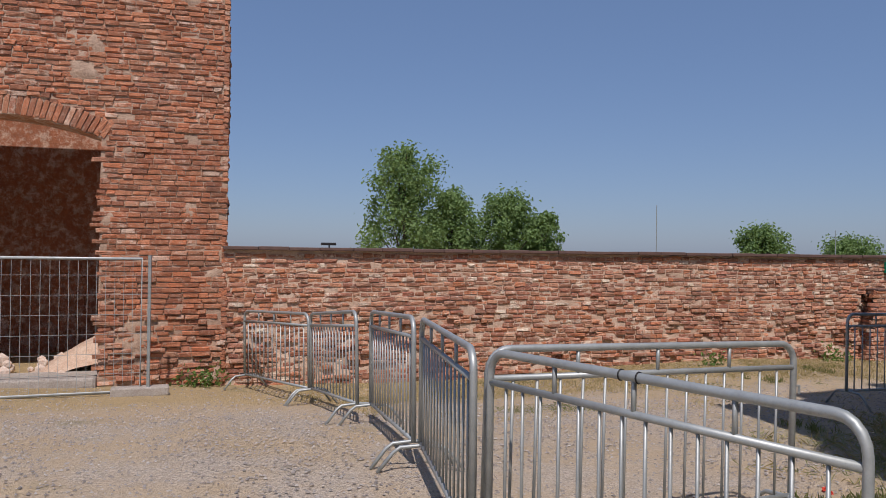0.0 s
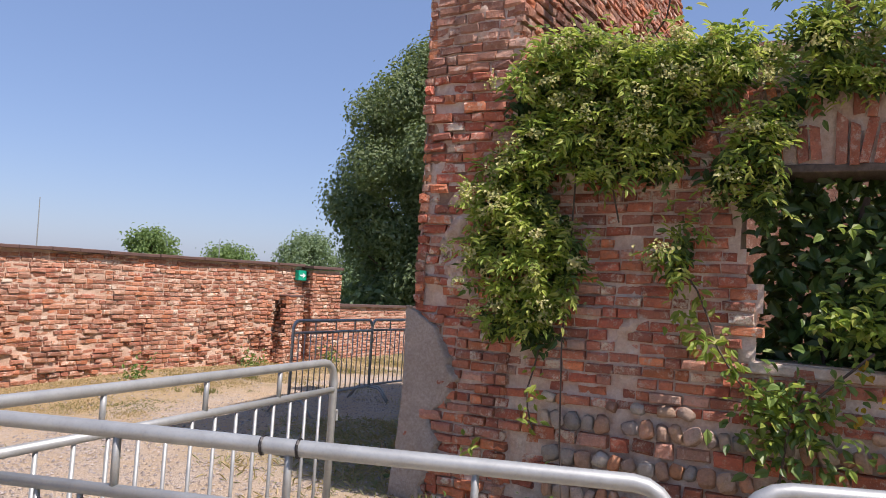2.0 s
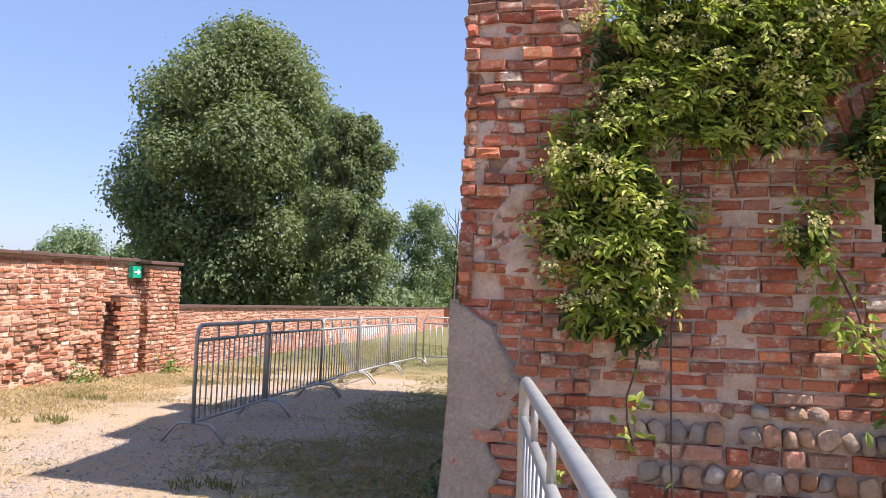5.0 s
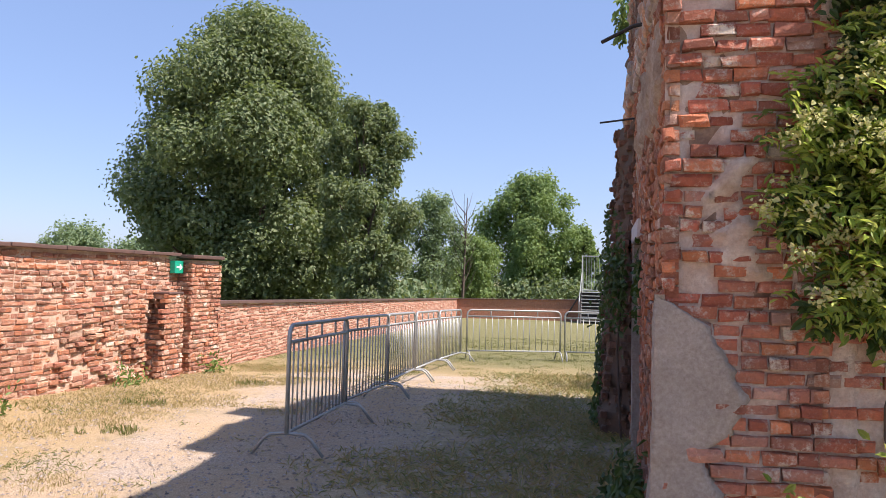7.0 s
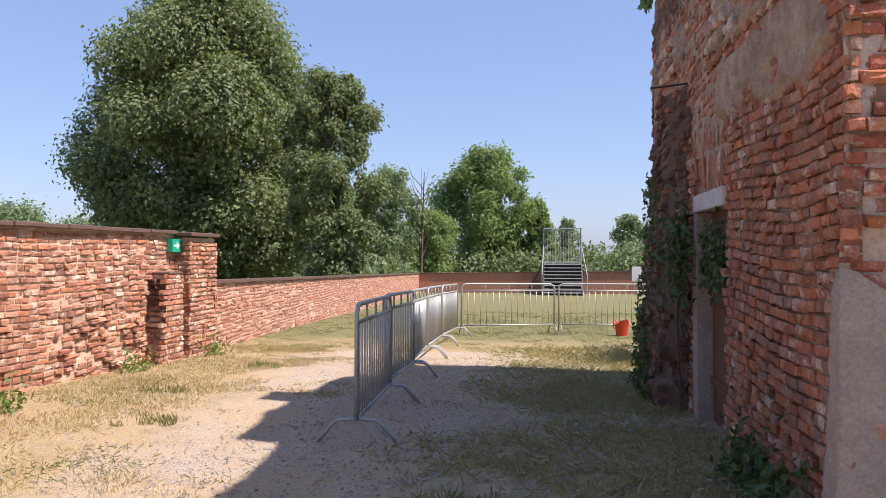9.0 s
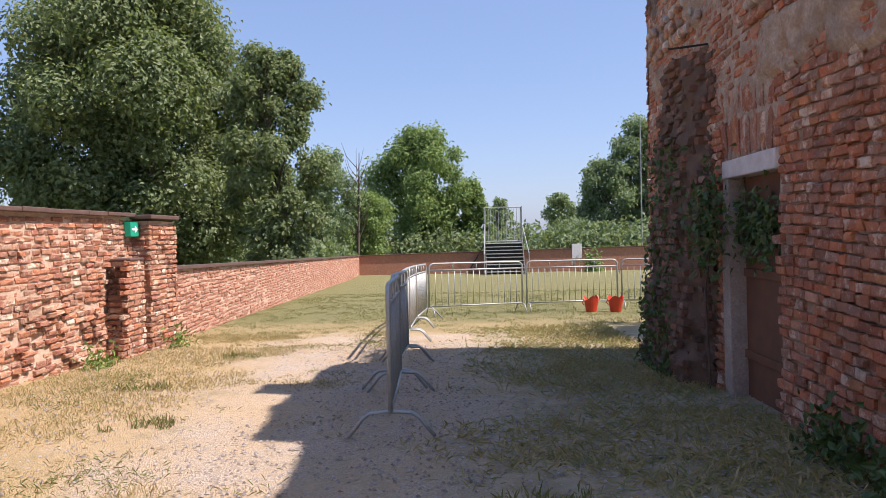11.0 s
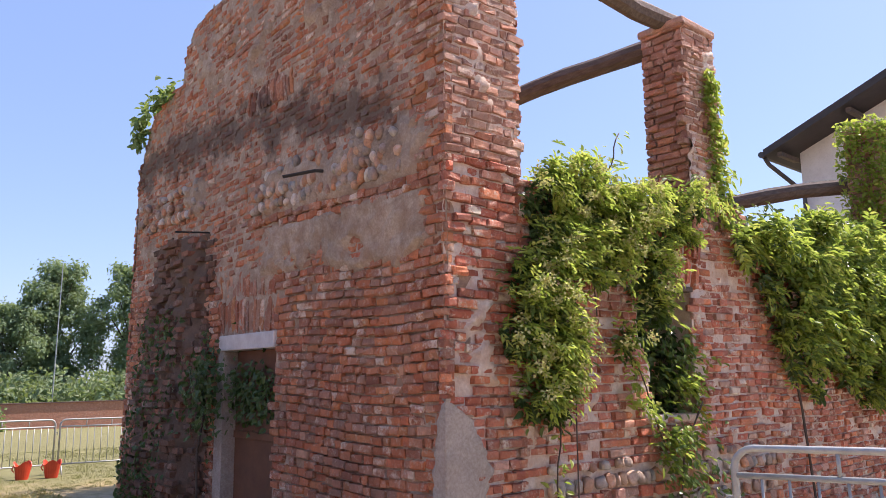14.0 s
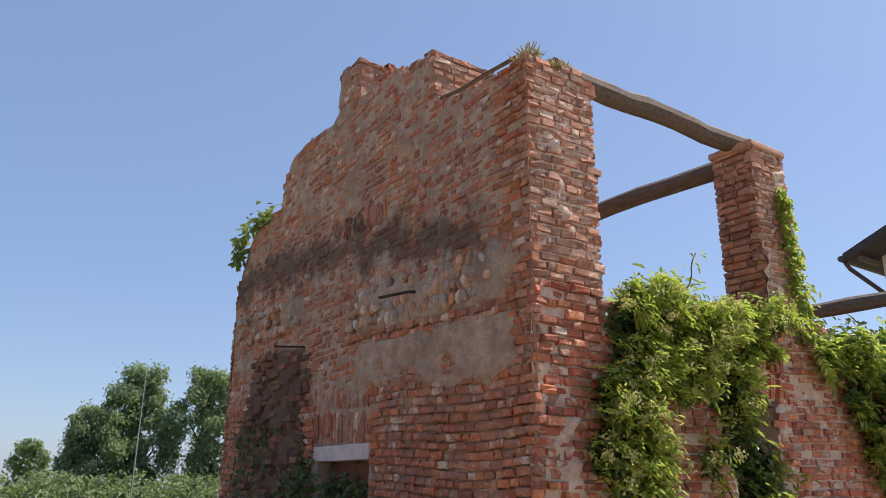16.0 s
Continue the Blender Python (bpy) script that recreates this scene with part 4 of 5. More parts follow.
# ---- the tall building with the arch ----
rng = random.Random(31)
tall = thing("tall_building", "tall ruined brick building with a segmental arched opening", "building")
TB = 7.2
face_tall = Face((-7.06, -12.1, -0.5), (1, 0, 0), TB, 8.6)
ARCH_Y, ARCH_HALF, SPRING, CROWN = -8.15, 1.55, 3.76, 4.03


def arch_line(y):
    t = (y - ARCH_Y) / ARCH_HALF
    return SPRING + (CROWN - SPRING) * (1 - t * t)


def in_arch(u, v, grow=0.0):
    y = u - 12.1
    return abs(y - ARCH_Y) < ARCH_HALF + grow * 0.2 and v < arch_line(y) + grow


def tall_mask(u, v):
    if in_arch(u, v, 0.27 if v > 3.5 else 0.01):
        return None
    if (abs(u - 6.72) < 0.11 and abs(v - 3.83) < 0.08) or (abs(u - 6.72) < 0.09 and abs(v - 2.85) < 0.07) or (abs(u - 5.8) < 0.07 and abs(v - 4.05) < 0.05):
        return None
    if u > TB - 0.05 + 0.05 * noise.noise((v * 4, 2, 2)):
        return None
    low = smooth01((1.7 - v) / 0.5)
    return 0.004 + 0.02 * fbm(u, v, 1, 2) + rng.gauss(0, 0.003 + 0.016 * low)


rows = lay(face_tall, rng, tall_mask, course=0.076, length=0.215, wave=0.015, joint=0.014)
brickwork(tall, face_tall, rows, rng, M_TALL, lambda u, v: u > 5.7 and 1.0 < v < 4.2)
render_sheet("mortar", tall, face_tall, lambda u, v: -0.016 - 0.012 * smooth01((1.8 - v) / 0.5) + 0.02 * fbm(u, v, 1, 2) + 0.007 * fbm(u, v, 7, 1) + 0.03 * smooth01(fbm(u, v, 1.4, 12) * 3 - 1.3), lambda u, v: not in_arch(u, v), mortar_material("tall_mortar", (0.60, 0.44, 0.32), (0.44, 0.29, 0.20), 0.2), 0.05)
outline = [(-12.1, -0.5), (-12.1, 8.1), (-4.95, 8.1), (-4.95, -0.5), (-6.6, -0.5)] + [(ARCH_Y + ARCH_HALF * t, arch_line(ARCH_Y + ARCH_HALF * t) - 0.5) for t in (1, 0.75, 0.5, 0.25, 0, -0.25, -0.5, -0.75, -1)] + [(-9.7, -0.5)]
part("core", prism(bmesh.new(), outline, "x", -7.75, -7.1), M_TALL, tall)
face_ts = Face((-7.06, -4.9, -0.5), (0, 1, 0), 0.7, 8.6)
brickwork(tall, face_ts, lay(face_ts, rng, lambda u, v: 0.004 + 0.03 * fbm(u, v, 1.5, 2), wave=0.02), rng, M_TALL)
forms = brick_forms(M_TALL, rng, 4)
k = -ARCH_HALF - 0.1
while k < ARCH_HALF + 0.14:
    ob = place_part("brick", rng.choice(forms), tall)
    slope = math.degrees(math.atan(2 * (CROWN - SPRING) * k / ARCH_HALF ** 2))
    z = arch_line(ARCH_Y + k) - 0.5 + 0.13
    ob.matrix_basis = pose(-7.055, ARCH_Y + k, z, 0, 0, 90) @ pose(0, 0, 0, 0, slope * 1.5, 0) @ Matrix.Diagonal((0.064, 1, 0.26, 1))
    k += 0.078
for x0, x1, y0, y1 in ((-11.2, -10.8, -12.1, -4.95), (-10.8, -7.75, -5.6, -5.2), (-10.8, -7.75, -12.1, -11.7)):
    part("inner_wall", box(bmesh.new(), x0, x1, y0, y1, -0.5, 7.0), M_TALL, tall)
# unseen ceiling added to darken the arch room; its gap lets sun in
part("unseen_ceiling", box(bmesh.new(), -9.9, -7.75, -11.7, -5.6, 4.6, 4.9), M_MORTAR_D, tall)
part("threshold", box(bmesh.new(), -7.7, -6.95, -9.7, -6.6, -0.5, -0.06, 0.03), M_CEMENT, tall)
rubble = bmesh.new()
for k in range(46):
    bmesh.ops.create_icosphere(rubble, subdivisions=1, radius=rng.uniform(0.05, 0.13), matrix=Matrix.Translation((rng.uniform(-8.6, -7.6), rng.uniform(-9.5, -6.7), rng.uniform(-0.12, 0.05))))
heap = thing("rubble_heap", "heap of pale rubble and earth inside the arch", "rubble", kind="stuff")
part("stones", rubble, M_MORTAR_V, heap)
bm = bmesh.new()
bmesh.ops.create_grid(bm, x_segments=24, y_segments=40, size=1)
for v in bm.verts:
    x, yy = -9.2 + v.co.x * 1.55, -8.6 + v.co.y * 3.0
    v.co = Vector((x, yy, -0.3 + 0.75 * smooth01((yy + 8.2) / 1.8) * smooth01((-7.2 - x) / 0.9) + 0.05 * noise.noise((x * 3, yy * 3, 1))))
part("earth", bm, M_MORTAR_Y, heap, smooth=True)

# ---- crowd barriers ----
def crowd_barrier(length=2.0):
    """A galvanised barrier along its own x, standing on z = 0, from x = 0 to its length."""
    ob = thing("crowd_barrier", "galvanised tubular steel crowd barrier standing on gravel", "barrier", group="crowd barriers")
    r, top, corner = 0.019, 1.09, 0.11
    loop = [(0, 0, 0.2)] + [(0, 0, top - corner)]
    for k in range(1, 6):
        a = math.pi - k * math.pi / 10
        loop.append((corner + corner * math.cos(a), 0, top - corner + corner * math.sin(a)))
    right = [(length - x, y, z) for x, y, z in reversed(loop)]
    part("frame", tube(bmesh.new(), loop + right, r, 10), M_STEEL, ob, smooth=True)
    part("middle_rail", tube(bmesh.new(), [(0, 0, 0.95), (length, 0, 0.95)], 0.016, 8), M_STEEL, ob, smooth=True)
    part("bottom_rail", tube(bmesh.new(), [(0, 0, 0.2), (length, 0, 0.2)], 0.016, 8), M_STEEL, ob, smooth=True)
    n = 15
    for k in range(1, n):
        x = length * k / n
        part("bar", tube(bmesh.new(), [(x, 0, 0.2), (x, 0, 0.95)], 0.008, 6), M_STEEL, ob, smooth=True)
    for k in (1, 2, 3):
        x = length * k / 4
        part("strut", tube(bmesh.new(), [(x, 0, 0.95), (x, 0, top)], 0.011, 6), M_STEEL, ob, smooth=True)
    for x in (0.03, length - 0.03):
        path = [(x, -0.31, 0.012), (x, -0.2, 0.15), (x, -0.15, 0.185), (x, 0, 0.195), (x, 0.15, 0.185), (x, 0.2, 0.15), (x, 0.31, 0.012)]
        part("foot", tube(bmesh.new(), path, 0.014, 6), M_STEEL, ob, smooth=True)
    hook = [(length, 0, 0.84), (length + 0.05, 0, 0.84), (length + 0.05, 0, 0.79)]
    part("hook", tube(bmesh.new(), hook, 0.008, 6), M_STEEL, ob)
    return ob


def barrier_pose(a, b, lift=0.0):
    a, b = Vector((*a, ground_z(*a) + lift)), Vector((*b, ground_z(*b) + lift))
    d = b - a
    return Matrix.Translation(a) @ pose(0, 0, 0, 0, -math.degrees(math.atan2(d.z, d.xy.length)), math.degrees(math.atan2(d.y, d.x)))


LINES = [
    ((0.98, -3.75), (2.56, -3.19)), ((2.66, -3.1), (4.42, -2.3)), ((0.9, -3.75), (0.57, -1.72)),
    ((0.93, -3.81), (-0.95, -3.57)), ((-1.03, -3.6), (-2.95, -3.55)), ((-3.0, -3.67), (-4.85, -3.91)), ((-4.9, -3.93), (-6.72, -4.63)),
    ((-2.85, 2.02), (-2.95, 3.78)), ((-3.02, 3.88), (-3.05, 5.72)), ((-3.1, 5.85), (-3.2, 7.75)), ((-3.2, 7.85), (-3.25, 9.75)), ((-3.25, 9.85), (-3.2, 11.8)),
    ((-3.18, 12.4), (-1.2, 13.12)), ((-1.1, 13.15), (0.9, 13.42)), ((1.0, 13.42), (3.0, 13.3)), ((3.1, 13.3), (5.1, 13.1)),
]
first = crowd_barrier()
for i, (a, b) in enumerate(LINES):
    stretch = (Vector(b) - Vector(a)).length / 2.0
    m = barrier_pose(a, b, 0.0)
    if i == 0:
        first.matrix_basis = m
        first.scale = (stretch, 1, 1)
    else:
        ob = copy_thing(first, m)
        ob.scale = (stretch, 1, 1)

# black ties round the front barrier's top rail
for x in (1.72, 1.8):
    y = -3.75 + (x - 0.98) * 0.3544
    z = ground_z(0.98, -3.75) + (ground_z(2.56, -3.19) - ground_z(0.98, -3.75)) * (x - 0.98) / 1.58 + 1.09
    tie = thing("cable_tie", "black cable tie round a galvanised rail", "cable tie", Matrix.Translation((x, y, z)) @ pose(0, 0, 0, 0, 0, 22), "cable ties")
    part("loop", tube(bmesh.new(), [(0, 0.021 * math.cos(k * math.tau / 12), 0.021 * math.sin(k * math.tau / 12)) for k in range(12)], 0.0035, 5, True), M_BLACK, tie)

# ---- wire fence panel before the arch ----
mesh_fence = thing("mesh_fence", "temporary galvanised wire mesh fence panel", "fence", Matrix.Translation((-6.15, -5.95, ground_z(-6.15, -5.95))) @ pose(0, 0, 0, 0, 0, -86))
H = 1.76
frame_pts = [(0, 0, 0.06), (0, 0, H), (3.4, 0, H), (3.4, 0, 0.06)]
part("frame", tube(bmesh.new(), frame_pts, 0.021, 8, True), M_STEEL, mesh_fence, smooth=True)
for k in range(1, 32):
    part("wire", tube(bmesh.new(), [(k * 0.106, 0, 0.06), (k * 0.106, 0, H)], 0.0035, 4), M_STEEL, mesh_fence)
for z in (0.3, 0.55, 0.8, 1.05, 1.3, 1.55):
    part("wire", tube(bmesh.new(), [(0, 0, z), (3.4, 0, z)], 0.0035, 4), M_STEEL, mesh_fence)
base = box(bmesh.new(), -0.35, 0.35, -0.11, 0.11, 0.0, 0.12, 0.02)
part("foot", base, M_CEMENT, mesh_fence, "grey concrete foot")
rod("fence_pole", "galvanised pole beside the mesh fence panel", [(-6.1, -5.85, -0.2), (-6.1, -5.85, 1.62)], 0.022, M_STEEL, "pole")

# ---- plants ----
def scatter_leaves(name, parent, spots, size, rng, material, slim=0.55, spread=0.5, outward=(0.25, -0.75, 0.75), droop=0.6, smooth=False):
    """Leaves at given spots that mostly look outward."""
    g = np.random.default_rng(rng.randrange(10 ** 6))
    n = len(spots)
    nrm = np.array(outward)[None] + g.normal(0, spread, (n, 3))
    place_part(name, leaf_mesh(name, spots, nrm, g.uniform(size * 0.6, size * 1.25, n), rng, material, slim, droop), parent)


rng = random.Random(41)
creeper = thing("creeper", "flowering green creeper hanging over a brick wall", "climbing plant")
LOW = profile([(0.47, 1.95), (0.54, 1.58), (0.62, 1.28), (0.79, 1.13), (1.06, 1.1), (1.15, 1.18), (1.26, 1.62), (1.28, 1.9), (1.49, 1.98), (1.7, 1.88), (1.78, 1.72), (1.86, 1.58), (1.95, 1.72), (1.99, 2.17), (2.19, 2.14), (2.35, 2.01), (2.42, 1.88), (2.46, 2.27), (2.51, 2.57), (2.7, 2.79), (3.2, 2.74)])
LEFT = profile([(1.1, 0.8), (1.28, 0.62), (1.58, 0.54), (1.95, 0.47), (2.19, 0.51), (2.38, 0.56), (2.49, 0.68), (2.91, 0.73), (2.98, 0.87), (3.3, 1.02)])
HIGH = profile([(0.9, 3.22), (1.16, 3.26), (1.5, 3.2), (1.8, 3.11), (2.3, 3.13), (2.92, 3.23), (3.2, 3.2)])


def sprigs(name, parent, tips, size, rng, material, slim=0.36, leaflets=7):
    """Shoots with slender leaves in pairs; tips are (place, outward)."""
    pos, nrm, along, sizes = [], [], [], []
    for place, out in tips:
        axis = (Vector(out) * rng.uniform(0.3, 1.0) + Vector((rng.gauss(0, 0.6), rng.gauss(0, 0.25), rng.gauss(-0.45, 0.5)))).normalized()
        side = axis.cross(Vector(out) + Vector((rng.gauss(0, 0.2), 0, 0.4))).normalized()
        face = side.cross(axis)
        if face.dot(Vector(out) + Vector((0, 0, 0.7))) < 0:
            face = -face
        run = size * rng.uniform(1.2, 2.0)
        for k in range(leaflets):
            t = (k // 2) / (leaflets // 2)
            s = 0 if k == leaflets - 1 else (1 if k % 2 else -1)
            p = Vector(place) + axis * run * (t - 0.5)
            pos.append(tuple(p))
            along.append(tuple(axis * (0.6 if s else 1.0) + side * s * rng.uniform(0.7, 1.1) + Vector((0, 0, -0.25))))
            nrm.append(tuple(face + Vector((rng.gauss(0.35, 0.3), rng.gauss(-0.1, 0.3), rng.gauss(0.5, 0.3)))))
            sizes.append(size * rng.uniform(0.7, 1.2))
    place_part(name, leaf_mesh(name, pos, nrm, np.array(sizes), rng, material, slim, 0.0, along), parent)


def clumped(inside, xr, zr, clumps, per, reach, rng):
    """Shoot tips on many small cushions that stand out from the wall, with gaps between."""
    tips = []
    while clumps:
        x, z = rng.uniform(*xr), rng.uniform(*zr)
        depth = inside(x, z)
        if depth is None:
            continue
        clumps -= 1
        r = rng.uniform(0.07, 0.16)
        stand = rng.random() * reach * smooth01(depth / 0.5 + 0.25)
        for k in range(per):
            d = Vector((rng.gauss(0, 1), -abs(rng.gauss(0.3, 0.8)), rng.gauss(0.35, 0.9))).normalized()
            p = Vector((x, -0.03 - stand, z)) + Vector((d.x * r, d.y * r * 0.8, d.z * r))
            if inside(p.x, p.z) is not None or rng.random() < 0.25:
                tips.append((p, d))
    return tips


def creeper_inside(x, z):
    if x < LEFT(z) or z > HIGH(x) + 0.08 * noise.noise((x * 4, 3, 1)):
        return None
    edge = z - LOW(x) - 0.1 * noise.noise((x * 6, z * 3, 1))
    if edge < 0:
        return None
    if noise.noise((x * 2.4 + 4, z * 2.2, 9)) < -0.16 and edge < 1.3:
        return None
    return min(edge, 1.0)


creeper_tips = clumped(creeper_inside, (0.45, 3.2), (1.05, 3.4), 300, 8, 0.27, rng)
over_top = [(Vector((rng.uniform(0.95, 3.2), rng.uniform(-0.1, 0.55), 2.96 + 0.18 * rng.random())), Vector((0, -0.3, 1))) for _ in range(260)]
sprigs("foliage", creeper, creeper_tips[::3] + over_top, 0.068, rng, M_CREEPER)
sprigs("young_foliage", creeper, creeper_tips[1::3], 0.062, rng, M_CREEPER_YOUNG)
# shade between the shoots put into colour: set-back tips take darker leaves
sprigs("shaded_foliage", creeper, [(p + Vector((0, abs(p.y) * 0.35, 0)), d) for p, d in creeper_tips[2::3]], 0.07, rng, M_BRAMBLE_AND_SHADE, 0.42)
# the darkest leaves, close to the wall, paint the creeper's inner shade
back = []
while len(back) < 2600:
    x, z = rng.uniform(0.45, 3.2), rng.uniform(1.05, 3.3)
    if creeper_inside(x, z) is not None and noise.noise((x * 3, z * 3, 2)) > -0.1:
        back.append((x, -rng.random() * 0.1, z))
scatter_leaves("inner_foliage", creeper, back, 0.085, rng, M_IVY_AND_SHADE, 0.5, 0.6)
blooms = []
for p, d in creeper_tips[::17] + over_top[::5]:
    for j in range(40):
        blooms.append((p.x + d.x * 0.05 + rng.gauss(0, 0.034), p.y - 0.06 + rng.gauss(0, 0.018), p.z + 0.03 + rng.gauss(0, 0.024)))
scatter_leaves("blossom", creeper, blooms, 0.024, rng, M_BLOSSOM, 0.9, 0.9)


def stem(parent, pts, r=0.006, name="stem"):
    part(name, tube(bmesh.new(), pts, r, 5), M_BARK, parent)


for x0, z0, x1, z1 in ((1.0, 1.3, 0.98, 0.62), (1.9, 1.75, 2.35, 0.95), (1.7, 3.2, 1.9, 3.6), (2.9, 3.2, 3.25, 3.45), (1.2, 3.2, 1.22, -0.1), (1.45, 3.2, 1.5, 2.0)):
    stem(creeper, [(x0 + (x1 - x0) * t + 0.03 * math.sin(t * 7), -0.07 - 0.04 * math.sin(t * 3), z0 + (z1 - z0) * t) for t in (0, 0.2, 0.4, 0.6, 0.8, 1)])
spots = []
for x0, z0, x1, z1, n in ((1.0, 1.2, 0.98, 0.62, 26), (1.9, 1.75, 2.35, 0.95, 60), (1.9, 1.5, 2.1, 1.2, 60), (1.7, 3.2, 1.9, 3.6, 20), (2.9, 3.2, 3.25, 3.45, 20), (0.55, 0.45, 0.6, 0.5, 10)):
    for k in range(n):
        t = rng.random()
        spots.append((x0 + (x1 - x0) * t + rng.gauss(0, 0.05), -0.1 + rng.gauss(0, 0.03), z0 + (z1 - z0) * t + rng.gauss(0, 0.04)))
scatter_leaves("trailing_foliage", creeper, spots, 0.075, rng, M_CREEPER, 0.45, 0.6)

window_plant = thing("window_bush", "dark leafy climber filling a broken brick window", "climbing plant")
# leaf colour carries sun and shade: dark in the opening, lighter as sunlit
spots = [(rng.uniform(2.3, 3.15), 0.22 + abs(rng.gauss(0, 0.35)), 0.9 + rng.random() ** 1.3 * 1.6) for _ in range(1800)]
scatter_leaves("foliage", window_plant, spots, 0.12, rng, M_IVY_AND_SHADE, 0.65, 0.6)
spots = [(rng.gauss(2.95, 0.14), rng.uniform(0.0, 0.25), rng.gauss(1.55, 0.22)) for _ in range(260)] + [(rng.gauss(2.55, 0.16), rng.uniform(-0.22, -0.02), rng.gauss(0.85, 0.2)) for _ in range(170)] + [(rng.gauss(3.0, 0.2), rng.uniform(-0.2, -0.02), rng.gauss(0.6, 0.2)) for _ in range(70)] + [(rng.uniform(2.3, 3.9), rng.uniform(0.7, 2.0), 2.0 + 1.45 * rng.random() ** 0.6) for _ in range(1500)]
scatter_leaves("sunlit_foliage", window_plant, spots, 0.085, rng, M_BRAMBLE_AND_SHADE, 0.55, 0.55)
tips = [(Vector((rng.gauss(2.9, 0.15), rng.uniform(-0.12, 0.15), rng.gauss(1.5, 0.2))), Vector((0, -1, 0.5))) for _ in range(46)] + [(Vector((rng.gauss(2.5, 0.12), rng.uniform(-0.2, -0.05), rng.gauss(0.92, 0.13))), Vector((0, -1, 0.5))) for _ in range(34)]
sprigs("bright_foliage", window_plant, tips, 0.075, rng, M_CREEPER, 0.5, 5)
scatter_leaves("yellow_leaves", window_plant, [(rng.gauss(2.95, 0.06), rng.uniform(-0.2, -0.05), rng.choice((1.15, 0.95)) + rng.gauss(0, 0.04)) for _ in range(16)], 0.06, rng, M_YELLOW, 0.6, 0.6)
stem(window_plant, [(2.6, 0.3, -0.2), (2.62, 0.25, 0.6), (2.7, 0.3, 1.4), (2.9, 0.35, 2.2)], 0.02)
stem(window_plant, [(2.4, -0.1, -0.1), (2.5, -0.12, 0.5), (2.55, -0.14, 0.9), (2.95, -0.1, 1.3)], 0.008)

ivy_wall = thing("ivy_mass", "thick sunlit creeper covering the ruined front wall", "climbing plant")
def mass_inside(x, z):
    low = 2.62 - 1.15 * smooth01((x - 4.0) / 0.9) + 0.5 * noise.noise((x * 2.2, 0, 3)) - (0.25 if x > 6.5 else 0.0)
    high = 3.02 + 0.3 * smooth01((x - 4.2) / 1.2) + 0.16 * noise.noise((x * 1.6, 4, 1))
    return min(z - low, 1.0) if low < z < high else None


mass_tips = clumped(mass_inside, (3.72, 9.6), (0.8, 3.7), 430, 8, 0.34, rng)
sprigs("foliage", ivy_wall, mass_tips[::2], 0.095, rng, M_CREEPER, 0.42)
sprigs("young_foliage", ivy_wall, mass_tips[1::4], 0.085, rng, M_CREEPER_YOUNG, 0.42)
# a quarter of the tips in a darker leaf, as painted shade
sprigs("shaded_foliage", ivy_wall, mass_tips[3::4], 0.1, rng, M_BRAMBLE_AND_SHADE, 0.5)
# dark layer along the wall, its colour standing in for deep shade
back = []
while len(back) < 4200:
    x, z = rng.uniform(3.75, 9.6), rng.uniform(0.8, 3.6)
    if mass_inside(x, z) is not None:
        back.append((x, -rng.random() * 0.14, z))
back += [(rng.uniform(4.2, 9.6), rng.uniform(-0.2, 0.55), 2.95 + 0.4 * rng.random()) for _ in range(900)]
scatter_leaves("inner_foliage", ivy_wall, back, 0.1, rng, M_IVY_AND_SHADE, 0.55, 0.6)
spots = []
for k in range(560):
    t = rng.random()
    spots.append((3.7 - 0.2 * t + rng.gauss(0, 0.05 + 0.07 * (1 - t)), -0.06 + rng.gauss(0, 0.03), 3.0 + 1.6 * t))
for k in range(1500):
    spots.append((rng.uniform(8.1, 8.9), rng.uniform(-0.15, 0.0), rng.uniform(3, 5.2)))
    spots.append((8.12 - rng.random() * 0.1, rng.uniform(-0.1, 0.55), rng.uniform(3, 5.2)))
scatter_leaves("pillar_foliage", ivy_wall, spots, 0.085, rng, M_CREEPER, 0.6, 0.6)
stem(ivy_wall, [(5.2, -0.04, -0.1), (5.0, -0.04, 1.2), (4.6, -0.05, 2.6)], 0.014)

door_ivy = thing("door_ivy", "dark ivy hanging over the top of a doorway", "climbing plant")
spots = [(-0.08 - abs(rng.gauss(0, 0.12)), rng.gauss(3.55, 0.2), rng.gauss(1.45, 0.22)) for _ in range(480)] + [(rng.uniform(-0.02, 0.1), rng.uniform(2.5, 3.3), rng.gauss(1.38, 0.14)) for _ in range(380)]
scatter_leaves("foliage", door_ivy, spots, 0.07, rng, M_IVY_AND_SHADE, 0.7, 0.5, (-1, 0, 0.3))
stem(door_ivy, [(-0.1, 3.7, -0.2), (-0.15, 3.68, 0.8), (-0.1, 3.55, 1.5)], 0.012)
top_ivy = thing("wall_top_ivy", "green ivy clump on broken brick wall top", "climbing plant")
spots = [(rng.uniform(-0.12, 0.7), rng.gauss(5.75, 0.28), DOOR_TOP(5.8) + abs(rng.gauss(0, 0.10))) for _ in range(700)] + [(rng.uniform(-0.15, 0.0), rng.gauss(6.25, 0.07), rng.uniform(4.6, 5.05)) for _ in range(120)]
scatter_leaves("foliage", top_ivy, spots, 0.10, rng, M_TREE2, 0.7, 0.7, (-0.6, -0.3, 0.8))
butt_ivy = thing("buttress_ivy", "sparse dark ivy clinging to a sloping buttress", "climbing plant")
spots = [(-butt_depth(y, z) - rng.uniform(0.0, 0.08), y, z) for y, z in ((rng.uniform(4.2, 5.7), rng.random() ** 1.5 * 2.4 - 0.1) for _ in range(800)) if y < 5.72 - 0.1 * z]
